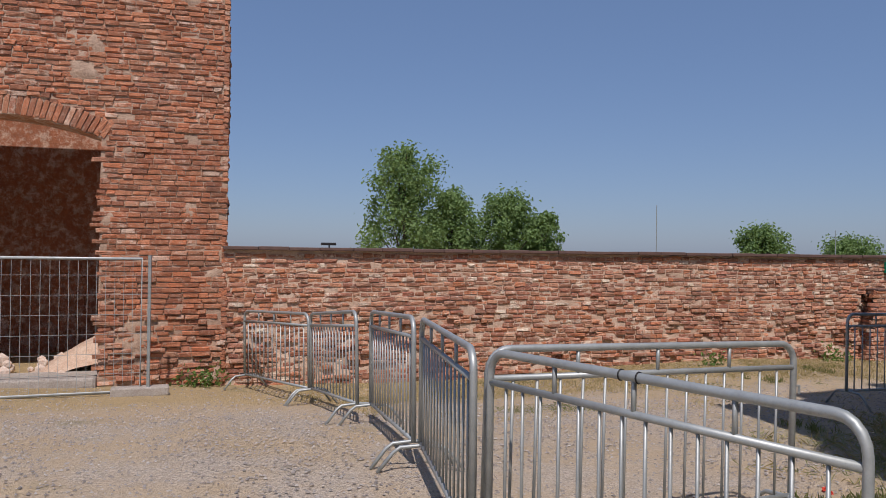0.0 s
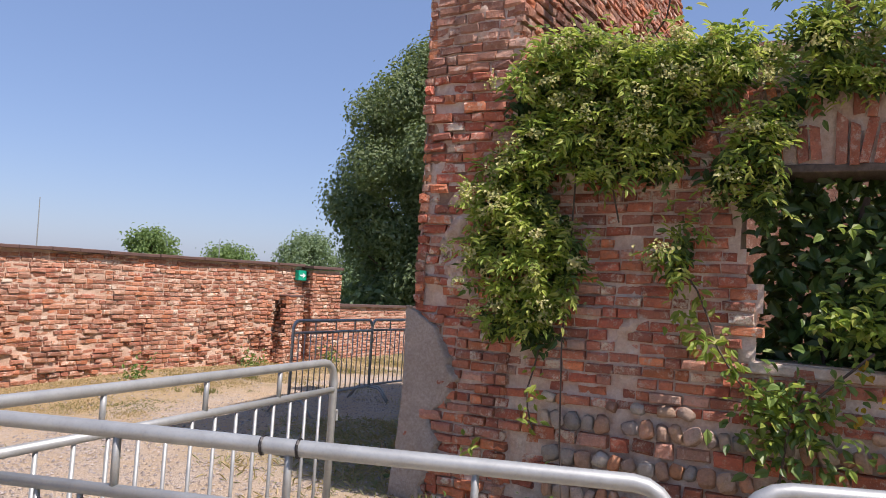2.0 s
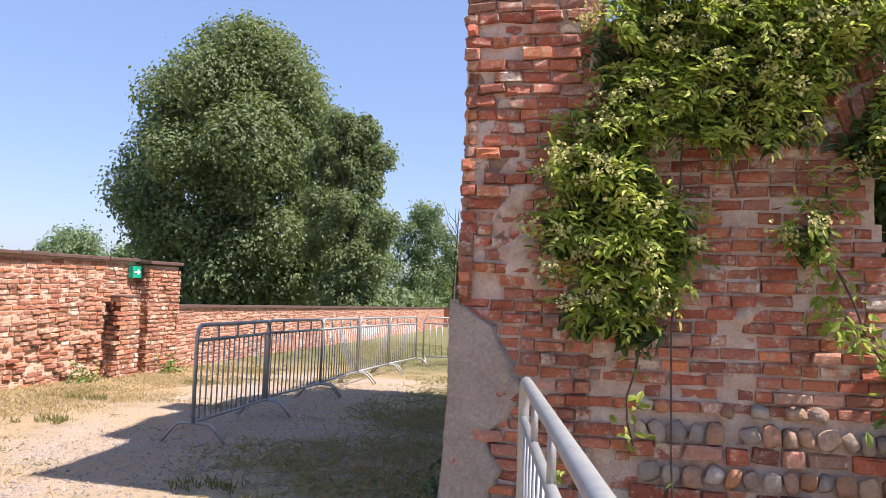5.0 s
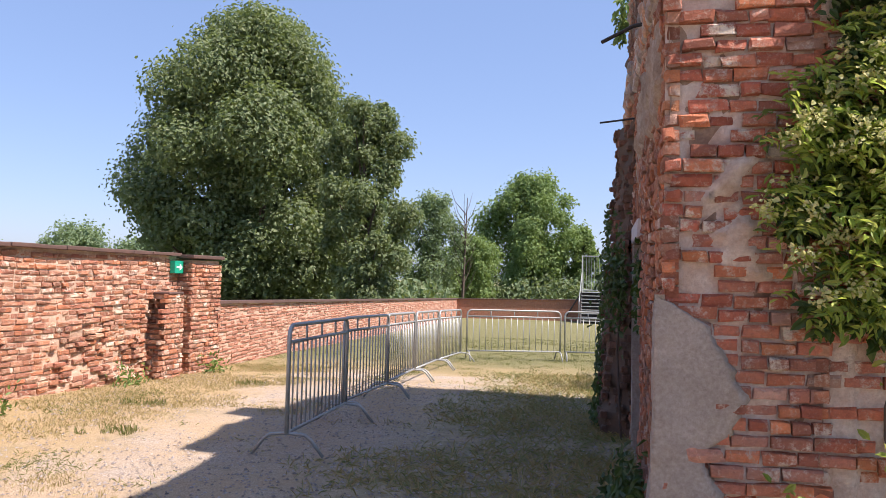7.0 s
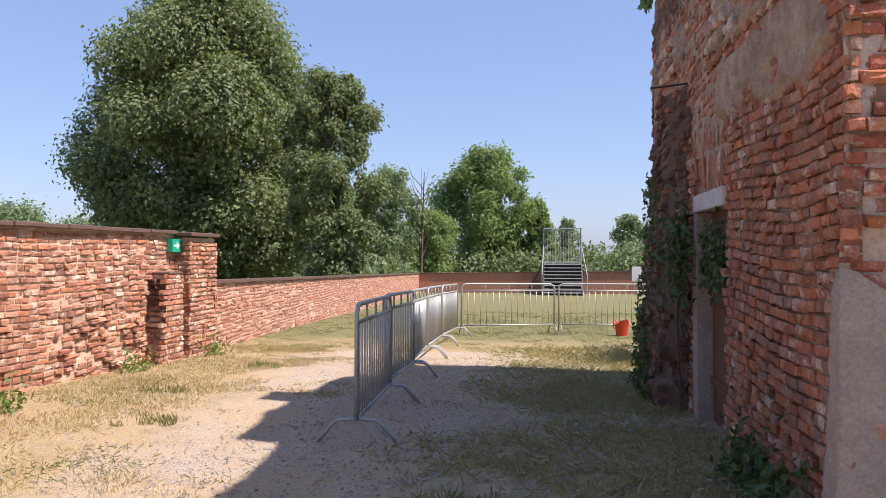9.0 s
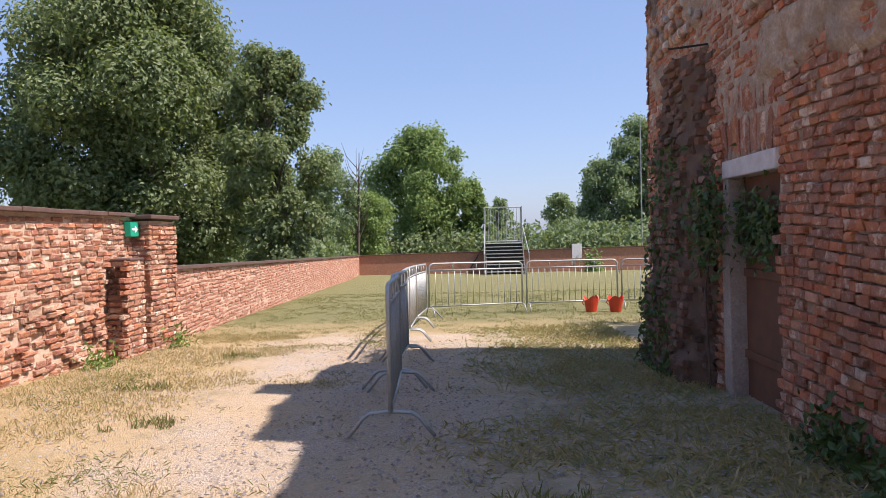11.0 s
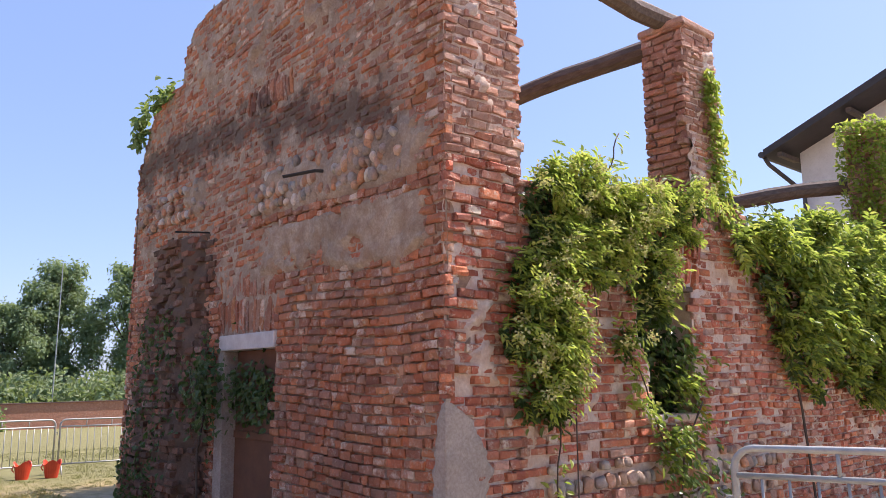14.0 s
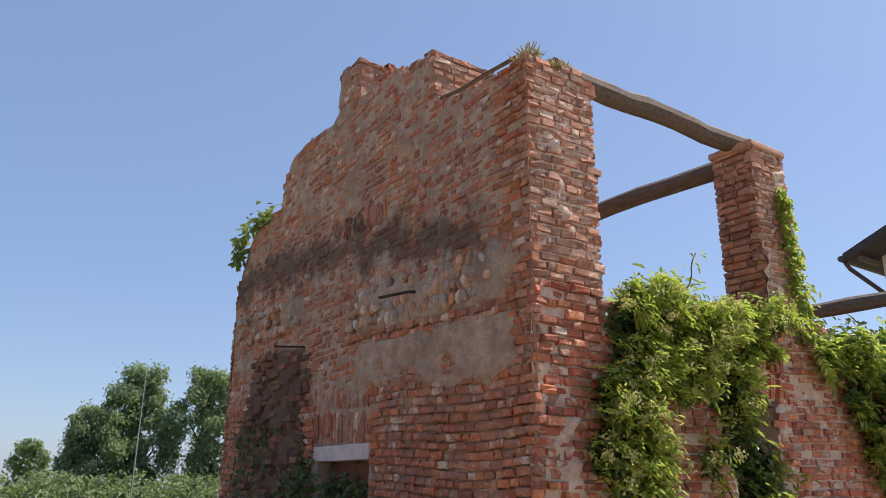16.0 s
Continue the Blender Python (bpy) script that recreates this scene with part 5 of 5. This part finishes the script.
scatter_leaves("foliage", butt_ivy, spots, 0.065, rng, M_IVY_AND_SHADE, 0.7, 0.6, (-1, 0, 0.3))
for nm, cx, cy, n in (("wall_weeds", -0.12, 1.3, 260), ("wall_weeds", -0.14, 0.55, 240), ("wall_weeds", 1.6, -0.2, 90), ("wall_weeds", 3.4, -0.25, 90), ("wall_weeds", -6.75, 5.6, 120), ("wall_weeds", -6.6, 7.7, 120), ("wall_weeds", -6.5, 2.9, 90), ("wall_weeds", -6.9, -5.2, 160)):
    weed = thing(nm, "low green weeds at the foot of a brick wall", "weeds", group="weeds at wall feet")
    wide_y = 0.35 if abs(cx) < 1 or cx < -5 else 0.06
    spots = [(cx + rng.gauss(0, 0.07 if wide_y > 0.1 else 0.4), cy + rng.gauss(0, wide_y * 0.5), ground_z(cx, cy) + abs(rng.gauss(0, 0.13))) for _ in range(n)]
    scatter_leaves("foliage", weed, spots, 0.075, rng, M_IVY_AND_SHADE if cx > -1 and cx < 0 else M_BRAMBLE_AND_SHADE, 0.5, 0.7, (-0.4, -0.4, 0.6), -0.8)

tuft = thing("wall_top_grass", "dry straw tufts on top of a brick pier", "grass")
spots = [(cx + rng.gauss(0, 0.035), cy + rng.gauss(0, 0.05), 5.03) for cx, cy in ((0.07, 0.06), (0.12, 0.1), (0.42, 0.08), (0.5, 0.14)) for _ in range(60)]
gt = np.random.default_rng(77)
place_part("blades", leaf_mesh("blades", spots, gt.normal(0, 1, (len(spots), 3)), gt.uniform(0.06, 0.15, len(spots)), rng, M_STRAW, 0.07, 0.0, gt.normal(0, 0.5, (len(spots), 3)) + np.array([0, 0, 1.0])), tuft)

# ---- trees ----
def tree(name, label, x, y, z, height, width, rng, material, leaves, size, trunk=0.22, bare=0.12, squash=1.0, clumps=46, category="tree", lean=0.0, puff=(0.24, 0.42), loose=0.05):
    """A tapered trunk, limbs, and a crown of leaf clumps with gaps."""
    ob = thing(name, label, category, Matrix.Translation((x, y, z)))
    r, h0 = width / 2, height * bare
    hc = height - h0
    bm = bmesh.new()
    tube(bm, [(0, 0, -0.3), (0.05 * r, 0, h0), (lean * 0.5, 0.06 * r, h0 + hc * 0.4), (lean, 0, h0 + hc * 0.85)], [trunk, trunk * 0.8, trunk * 0.45, trunk * 0.1], 8)
    part("trunk", bm, M_BARK, ob)
    g = np.random.default_rng(rng.randrange(10 ** 6))
    cl = []
    for k in range(clumps):
        t = (k + 0.5) / clumps
        zz = h0 + hc * (0.06 + 0.9 * t)
        env = r * (math.sin(math.pi * min(max(0.10 + 0.86 * t ** 0.85, 0), 1))) ** 0.6
        a = k * 2.399963 + rng.uniform(-0.4, 0.4)
        q = env * (0.45 + 0.5 * rng.random()) if k % 4 else env * 0.2
        cr = r * rng.uniform(*puff)
        cl.append((q * math.cos(a) * squash + lean * t, q * math.sin(a) * squash, min(zz, height - cr * 0.8), cr))
    for cx, cy, cz, cr in cl[::3]:
        z0 = max(h0 * 0.8, cz - 0.35 * hc)
        part("limb", tube(bmesh.new(), [(lean * 0.3, 0, z0), (cx * 0.5, cy * 0.5, (z0 + cz) / 2), (cx, cy, cz)], [trunk * 0.35, trunk * 0.2, 0.02], 5), M_BARK, ob)
    w = np.array([c[3] ** 2 for c in cl])
    pick = g.choice(len(cl), leaves, p=w / w.sum())
    c = np.array(cl)[pick]
    d = g.normal(0, 1, (leaves, 3))
    d /= np.linalg.norm(d, axis=1)[:, None]
    rad = c[:, 3] * g.uniform(0.3, 1.0, leaves) ** 0.6
    rad *= 1 + 0.22 * np.sin(d[:, 0] * 7 + c[:, 0] * 3) * np.sin(d[:, 2] * 6 + c[:, 1] * 2)
    pos = c[:, :3] + d * rad[:, None] * np.array([1, 1, 0.85]) + g.normal(0, 1, (leaves, 3)) * c[:, 3:4] * loose
    pos[:, 2] = np.maximum(pos[:, 2], h0 * 0.7)
    nrm = d + np.array([0, 0, 0.5]) + g.normal(0, 0.5, (leaves, 3))
    place_part("crown", leaf_mesh("crown", pos, nrm, g.uniform(size * 0.6, size * 1.3, leaves), rng, material, 0.62, 0.4), ob)
    return ob


rng = random.Random(51)
tree("broad_tree", "large dense dark green broadleaf tree behind a wall", -18.2, 33.0, -0.9, 16.2, 13.2, rng, M_TREE, 170000, 0.22, 0.45, 0.03, clumps=170, puff=(0.13, 0.3), loose=0.13)
tree("broad_tree", "smaller feathery green tree beside a large tree", -10.2, 26.6, -0.75, 9.9, 4.6, rng, M_TREE, 26000, 0.17, 0.2, 0.05, clumps=60, puff=(0.14, 0.3), loose=0.16)
FAR = [
    (-7.4, 71.5, 12.6, 10.5, M_TREE2, 16000, 0.5), (-2.6, 72.5, 7.6, 5.0, M_TREE2, 6000, 0.5), (-14.0, 57.0, 9.3, 5.5, M_TREE3, 5500, 0.4), (-18.5, 54.0, 9.0, 7.5, M_TREE3, 7000, 0.42), (-12.0, 62, 6.2, 6.0, M_TREE2, 5000, 0.45),
    (15.5, 75.5, 13.6, 7.5, M_TREE3, 9000, 0.5), (11.5, 74.5, 9.5, 7.0, M_TREE3, 8000, 0.5), (21.5, 72.5, 13.6, 9.0, M_TREE3, 9000, 0.5), (27.5, 70, 14.5, 9.0, M_TREE2, 8000, 0.5), (35, 68, 12, 9.0, M_TREE3, 6000, 0.5),
    (10.4, 106, 7.8, 5.0, M_TREE3, 2600, 0.6), (1.5, 97, 7.0, 3.4, M_TREE3, 1600, 0.55),
    (-40.0, 5.4, 8.2, 5.8, M_TREE2, 5500, 0.34), (-41.5, 8.9, 6.0, 5.0, M_TREE2, 5000, 0.36), (-42.0, 12.8, 6.0, 5.2, M_TREE2, 5000, 0.36), (-41.4, 15.2, 4.9, 3.4, M_TREE2, 3000, 0.36),
    (-50.0, 39.2, 5.4, 6.0, M_TREE2, 4500, 0.42), (-60.0, 58.2, 5.2, 8.0, M_TREE2, 4000, 0.5), (-48.0, 57.5, 6.6, 9.0, M_TREE3, 5000, 0.5), (-43.5, 60.5, 5.4, 8.0, M_TREE3, 4000, 0.5),
]
for x, y, h, w, mat, n, s in FAR:
    tree("field_tree", "green broadleaf tree in the flat distance behind a wall", x, y, ground_z(x, y) - 0.1, h * 1.06, w, rng, mat, int(n * 1.8), s * 0.62, 0.16 + h * 0.008, 0.1, clumps=44, puff=(0.13, 0.27) if x < -39 else (0.16, 0.33), loose=0.42 if x < -39 else 0.26)
tree("yard_tree", "leafy green tree standing behind the ruin", 5.3, 8.0, ground_z(5, 8), 7.2, 4.6, rng, M_TREE2, 14000, 0.17, 0.16, 0.2, clumps=44)
# a bare-branched sapling among them
bare = thing("bare_tree", "half-bare brown tree with thin upright branches", "tree", Matrix.Translation((-11.4, 56.5, -1.2)))
part("trunk", tube(bmesh.new(), [(0, 0, 0), (0.1, 0, 3), (0.3, 0, 9.2)], [0.16, 0.11, 0.03], 6), M_BARK, bare)
for k in range(26):
    a, z = k * 2.4, 1.5 + k * 0.26
    part("limb", tube(bmesh.new(), [(0.1, 0, z), (0.7 * math.cos(a), 0.7 * math.sin(a), z + 0.9), (1.1 * math.cos(a), 1.1 * math.sin(a), z + 2.0)], [0.04, 0.025, 0.008], 4), M_BARK, bare)
# low scrub behind the walls
scrub = thing("hedge", "low green scrub and bushes behind the boundary wall", "hedge", kind="stuff")
spots, g = [], np.random.default_rng(8)
for x0, y0, x1, y1, h, n in ((-22, 62, -2, 70, 3.0, 9000), (-2, 70, 40, 66, 3.6, 16000), (-20, 30, -12, 50, 2.4, 7000), (-30, 20, -18, 40, 1.8, 3000), (3, 58, 18, 56, 3.4, 6000), (-70, 62, -20, 72, 3.0, 7000)):
    t = g.random(n)
    cx, cy = x0 + (x1 - x0) * t, y0 + (y1 - y0) * t
    hh = h * (0.6 + 0.5 * np.sin(t * 37) * np.sin(t * 91 + 1)) * g.random(n) ** 0.6
    for a, b, c in zip(cx, cy, hh):
        spots.append((a + g.normal(0, 0.8), b + g.normal(0, 1.2), ground_z(a, b) + c))
half = len(spots) // 2
rng.shuffle(spots)
scatter_leaves("foliage", scrub, spots[:half], 0.42, rng, M_TREE3, 0.65, 0.9, (0, -0.6, 0.5))
scatter_leaves("dark_foliage", scrub, spots[half:], 0.42, rng, M_TREE, 0.65, 0.9, (0, -0.6, 0.5))

# ---- far things ----
stairs = thing("metal_stairs", "galvanised metal stairs with railings over a far brick wall", "stairs")
SX0, SX1, SY0, SY1, SZ0, SZ1 = -1.5, 0.75, 40.7, 42.6, ground_z(0, 40.7), 0.78
for k in range(9):
    t = (k + 1) / 9
    y, z = SY0 + (SY1 - SY0) * t, SZ0 + (SZ1 - SZ0) * t
    part("tread", box(bmesh.new(), SX0, SX1, y - 0.26, y + 0.02, z - 0.045, z, 0.006), M_STEEL, stairs)
    # black strip added below each tread to darken the gaps
    part("riser", box(bmesh.new(), SX0, SX1, y - 0.02, y + 0.0, z - 0.2, z - 0.046), M_BLACK, stairs)
for x in (SX0, SX1):
    part("stringer", tube(bmesh.new(), [(x, SY0 - 0.2, SZ0 + 0.02), (x, SY1, SZ1)], 0.05, 6), M_PIPE, stairs)
    part("handrail", tube(bmesh.new(), [(x + (x > 0) * 0.25 - (x < 0) * 0.1, SY0, SZ0 + 0.05), (x + (x > 0) * 0.25 - (x < 0) * 0.1, SY0, SZ0 + 1.25), (x, SY1, SZ1 + 1.15)], 0.028, 6), M_STEEL, stairs)
    for k in range(5):
        y = SY1 + k * 0.3
        part("post", tube(bmesh.new(), [(x, y, SZ1), (x, y, SZ1 + 2.2)], 0.02, 6), M_STEEL, stairs)
    part("leg", tube(bmesh.new(), [(x, SY1, -1.2), (x, SY1, SZ1)], 0.04, 6), M_PIPE, stairs)
    part("leg", tube(bmesh.new(), [(x, SY1 + 1.25, -1.4), (x, SY1 + 1.25, SZ1)], 0.04, 6), M_PIPE, stairs)
part("brace", tube(bmesh.new(), [(SX0 - 0.9, SY1 + 0.3, -0.7), (SX0, SY1 + 0.3, SZ1)], 0.05, 6), M_PIPE, stairs)
part("landing", box(bmesh.new(), SX0, SX1, SY1, SY1 + 1.3, SZ1 - 0.08, SZ1), M_STEEL, stairs)
for z in (SZ1 + 0.1, SZ1 + 2.2):
    part("rail", tube(bmesh.new(), [(SX0, SY1 + 1.25, z), (SX1, SY1 + 1.25, z)], 0.035, 6), M_STEEL, stairs)
for k in range(14):
    x = SX0 + (SX1 - SX0) * (k + 0.5) / 14
    part("bar", tube(bmesh.new(), [(x, SY1 + 1.25, SZ1 + 0.1), (x, SY1 + 1.25, SZ1 + 2.2)], 0.013, 5), M_STEEL, stairs)

notice = thing("notice_board", "white notice board on posts before a brick wall", "sign")
part("panel", box(bmesh.new(), 3.7, 4.28, 42.3, 42.36, -0.24, 0.64, 0.01), M_BOARD, notice)
for x in (3.85, 4.13):
    part("post", tube(bmesh.new(), [(x, 42.37, -1.15), (x, 42.37, 0.5)], 0.03, 6), M_STEEL, notice)
bush = thing("wall_shrub", "small green shrub against the far brick wall", "shrub")
scatter_leaves("foliage", bush, [(rng.gauss(4.9, 0.25), 42.3 + rng.gauss(0, 0.15), -1.1 + abs(rng.gauss(0, 0.6))) for _ in range(500)], 0.2, rng, M_TREE2, 0.6, 0.7)
for (x, y), h in (((10.75, 55.3), 11.2), ((-46.6, 26.8), 6.6), ((-46, 43), 5.4)):
    mast = thing("mast", "thin grey mast rising behind the trees", "mast", Matrix.Translation((x, y, ground_z(x, y))))
    part("pole", tube(bmesh.new(), [(0, 0, 0), (0, 0, h)], [0.055, 0.03], 6), M_STEEL, mast)
flood = thing("flood_light", "small dark floodlight behind the yard wall", "lamp", Matrix.Translation((-7.25, -3.4, 1.76)))
part("bracket", tube(bmesh.new(), [(0, 0, 0), (0, 0, 0.05)], 0.012, 6), M_BLACK, flood)
part("head", box(bmesh.new(), -0.06, 0.06, -0.12, 0.1, 0.045, 0.085, 0.008), M_BLACK, flood)

for x, y, t in ((0.22, 12.75, 8), (0.72, 12.68, -14)):
    tub = thing("red_tub", "orange-red plastic tub with ragged rim on grass", "tub", Matrix.Translation((x, y, ground_z(x, y))) @ pose(0, 0, 0, 0, 0, t), "red tubs")
    bm = bmesh.new()
    n = 20
    rings = []
    for rr, z in ((0.11, 0.0), (0.155, 0.26), (0.165, 0.3), (0.15, 0.3), (0.1, 0.02)):
        rings.append([bm.verts.new((rr * math.cos(k * math.tau / n), rr * 0.8 * math.sin(k * math.tau / n), z + (0.05 * math.sin(k * 0.94) if z > 0.2 else 0))) for k in range(n)])
    for a, b in zip(rings, rings[1:]):
        for k in range(n):
            bm.faces.new((a[k], a[(k + 1) % n], b[(k + 1) % n], b[k]))
    bm.faces.new(rings[0][::-1])
    bm.faces.new(rings[-1])
    body = part("body", bm, M_RED, tub)
    part("handle", tube(bmesh.new(), [(-0.16, 0, 0.27), (-0.19, 0, 0.2), (-0.15, 0, 0.15)], 0.012, 6), M_RED, body)

house = thing("house", "white rendered house with dark overhanging roof", "house")
HX0, HX1, HY0, HY1 = 15.8, 30.0, -10.0, 4.44
ridge, pitch = (HY0 + HY1) / 2, 0.4
eave, crest = 7.2, 7.2 + 0.4 * (4.89 - (-10.0 + 4.44) / 2)
part("wall", prism(bmesh.new(), [(HY0, -0.5), (HY1, -0.5), (HY1, eave), (ridge, crest - 0.24), (HY0, eave)], "x", HX0, HX1), M_WHITE, house)
for s in (-1, 1):
    ey = ridge + s * (4.89 - ridge)
    part("roof", prism(bmesh.new(), [(ridge, crest), (ey, eave), (ey, eave - 0.18), (ridge, crest - 0.2)], "x", 14.75, HX1 + 0.5), M_ROOF, house)
part("gutter", tube(bmesh.new(), [(14.75, 4.95, 7.08), (HX1, 4.95, 7.08)], 0.08, 8), M_PIPE, house)
part("downpipe", tube(bmesh.new(), [(14.9, 4.92, 7.0), (15.0, 4.88, 6.85), (15.62, 4.46, 6.25), (15.72, 4.38, 6.05), (15.72, 4.38, -0.4)], 0.055, 8), M_PIPE, house)
for k in range(5):
    y = 4.55 - k * 1.7
    z = 7.2 + pitch * (4.89 - y) - 0.3
    part("purlin", tube(bmesh.new(), [(14.9, y, z), (15.85, y, z)], 0.08, 4), M_WOOD, house)

# ---- loose ground cover ----
rng = random.Random(61)
g = np.random.default_rng(61)


def blades(name, label, spots, height, material, rng):
    """Tufts of thin upright blades as one cover."""
    pos = np.array(spots)
    n = len(pos)
    nrm = g.normal(0, 1, (n, 3))
    nrm[:, 2] *= 0.25
    me = leaf_mesh(name, pos, nrm, g.uniform(height * 0.5, height * 1.3, n), rng, material, 0.09, -2.2)
    return tagged(new(name, me), label, "grass", kind="stuff")


def tufts(n, xr, yr, test, spread=0.05, per=9):
    out = []
    while len(out) < n * per:
        x, y = rng.uniform(*xr), rng.uniform(*yr)
        if test(x, y):
            for k in range(per):
                a, b = x + rng.gauss(0, spread), y + rng.gauss(0, spread)
                out.append((a, b, ground_z(a, b) - 0.01))
    return out


patchy = lambda x, y: noise.noise((x * 0.8, y * 0.8, 5)) + 0.5 * noise.noise((x * 2.5, y * 2.5, 1))
blades("dry_grass", "dry straw-coloured grass along the yard wall", tufts(3000, (-7.0, -3.6), (-4, 9), lambda x, y: patchy(x, y) > 0.05 + 0.25 * (x + 5)), 0.045, M_STRAW, rng)


def matted(name, label, n, xr, yr, share, length, material):
    """Short blades that lie and lean every way, as one cover; share gives how full a spot is."""
    pos = []
    while len(pos) < n:
        x, y = rng.uniform(*xr), rng.uniform(*yr)
        if rng.random() < share(x, y):
            pos.append((x, y, ground_z(x, y) + 0.018 * noise.noise((x * 0.8, y * 0.8, 0)) - 0.004))
    along = np.stack([g.normal(0, 1, n), g.normal(0, 1, n), np.abs(g.normal(0.55, 0.45, n))], axis=1)
    nrm = g.normal(0, 0.5, (n, 3)) + np.array([0, 0, 0.8])
    me = leaf_mesh(name, pos, nrm, g.uniform(length * 0.5, length * 1.4, n), rng, material, 0.1, 0.0, along)
    return tagged(new(name, me), label, "grass", kind="stuff")


def shade_share(x, y):
    """The trodden strip along the doorway wall: fullest near the wall, patchy towards the gravel."""
    full = smooth01((x + 2.6 + 1.3 * patchy(x, y)) / 1.5) * smooth01((y + 0.9 + 0.8 * patchy(x + 4, y)) / 1.2)
    return full * (0.45 + 0.55 * smooth01(patchy(x * 1.7, y * 1.7) + 0.5))


matted("shade_grass", "sparse matted green grass beside the ruin", 14000, (-3.4, 0.0), (-1.4, 9.8), shade_share, 0.075, M_TURF)
matted("shade_straw", "dry matted grass stalks beside the ruin", 15000, (-3.6, 0.0), (-1.6, 9.8), lambda x, y: shade_share(x, y) * smooth01(patchy(x + 9, y) + 0.75), 0.085, M_STRAW)
matted("yard_straw", "dry matted grass along the yard wall", 26000, (-7.0, -3.0), (-3.5, 9.5), lambda x, y: smooth01(patchy(x, y) + 0.35 - 0.3 * (x + 4.6)), 0.05, M_STRAW)
matted("yard_turf", "thin green grass among the dry stalks", 9000, (-7.0, -3.4), (-2.5, 9.5), lambda x, y: smooth01(patchy(x + 3, y + 8) * 1.6 - 0.25), 0.05, M_GRASS)
blades("field_grass", "mown grass of the far field", tufts(5200, (-7.5, 5), (8.5, 22), lambda x, y: patchy(x, y) > -0.2 and (y > 10 or x < -3.5)), 0.045, M_GRASS, rng)
blades("front_grass", "grass and weeds before the front wall", tufts(1100, (0.2, 6), (-1.6, -0.1), lambda x, y: patchy(x, y) > -0.1), 0.09, M_GRASS, rng)
blades("gravel_weeds", "grass tufts in the gravel", [p for cx, cy in ((-1.9, 0.6), (-5.6, 4.2), (-5.3, 6.4), (-4.9, 2.6)) for p in tufts(16, (cx - 0.26, cx + 0.26), (cy - 0.16, cy + 0.16), lambda x, y: True, 0.03)], 0.08, M_GRASS, rng)
# pebbles
pv, pf = [], []
oct_v = np.array([(1, 0, 0), (-1, 0, 0), (0, 1, 0), (0, -1, 0), (0, 0, 0.7), (0, 0, -0.4)])
oct_f = [(0, 2, 4), (2, 1, 4), (1, 3, 4), (3, 0, 4)]
for k in range(40000):
    x, y = rng.uniform(-6.8, 2.8), rng.uniform(-8.5, 7.5)
    if x < -4 and rng.random() < 0.6:
        continue
    s = rng.uniform(0.007, 0.019)
    a = rng.uniform(0, 6.28)
    rot = np.array([[math.cos(a), -math.sin(a), 0], [math.sin(a), math.cos(a), 0], [0, 0, 1]])
    q = (oct_v * s * g.uniform(0.6, 1.2, (6, 1))) @ rot.T + np.array((x, y, ground_z(x, y) + 0.006))
    pf += [tuple(len(pv) + i for i in f) for f in oct_f]
    pv += q.tolist()
tagged(new("gravel", mesh_of("gravel", pv, pf, M_PEBBLE)), "loose grey gravel on the yard", "gravel", kind="stuff")
poppy = thing("poppy", "small red poppy in the grass", "flower", Matrix.Translation((0.35, -1.25, ground_z(0.35, -1.25))))
part("stalk", tube(bmesh.new(), [(0, 0, 0), (0.01, 0, 0.13)], 0.003, 4), M_GRASS, poppy)
scatter_leaves("petals", poppy, [(0.01 + rng.gauss(0, 0.012), rng.gauss(0, 0.012), 0.14) for _ in range(10)], 0.035, rng, M_RED, 0.9, 0.8)
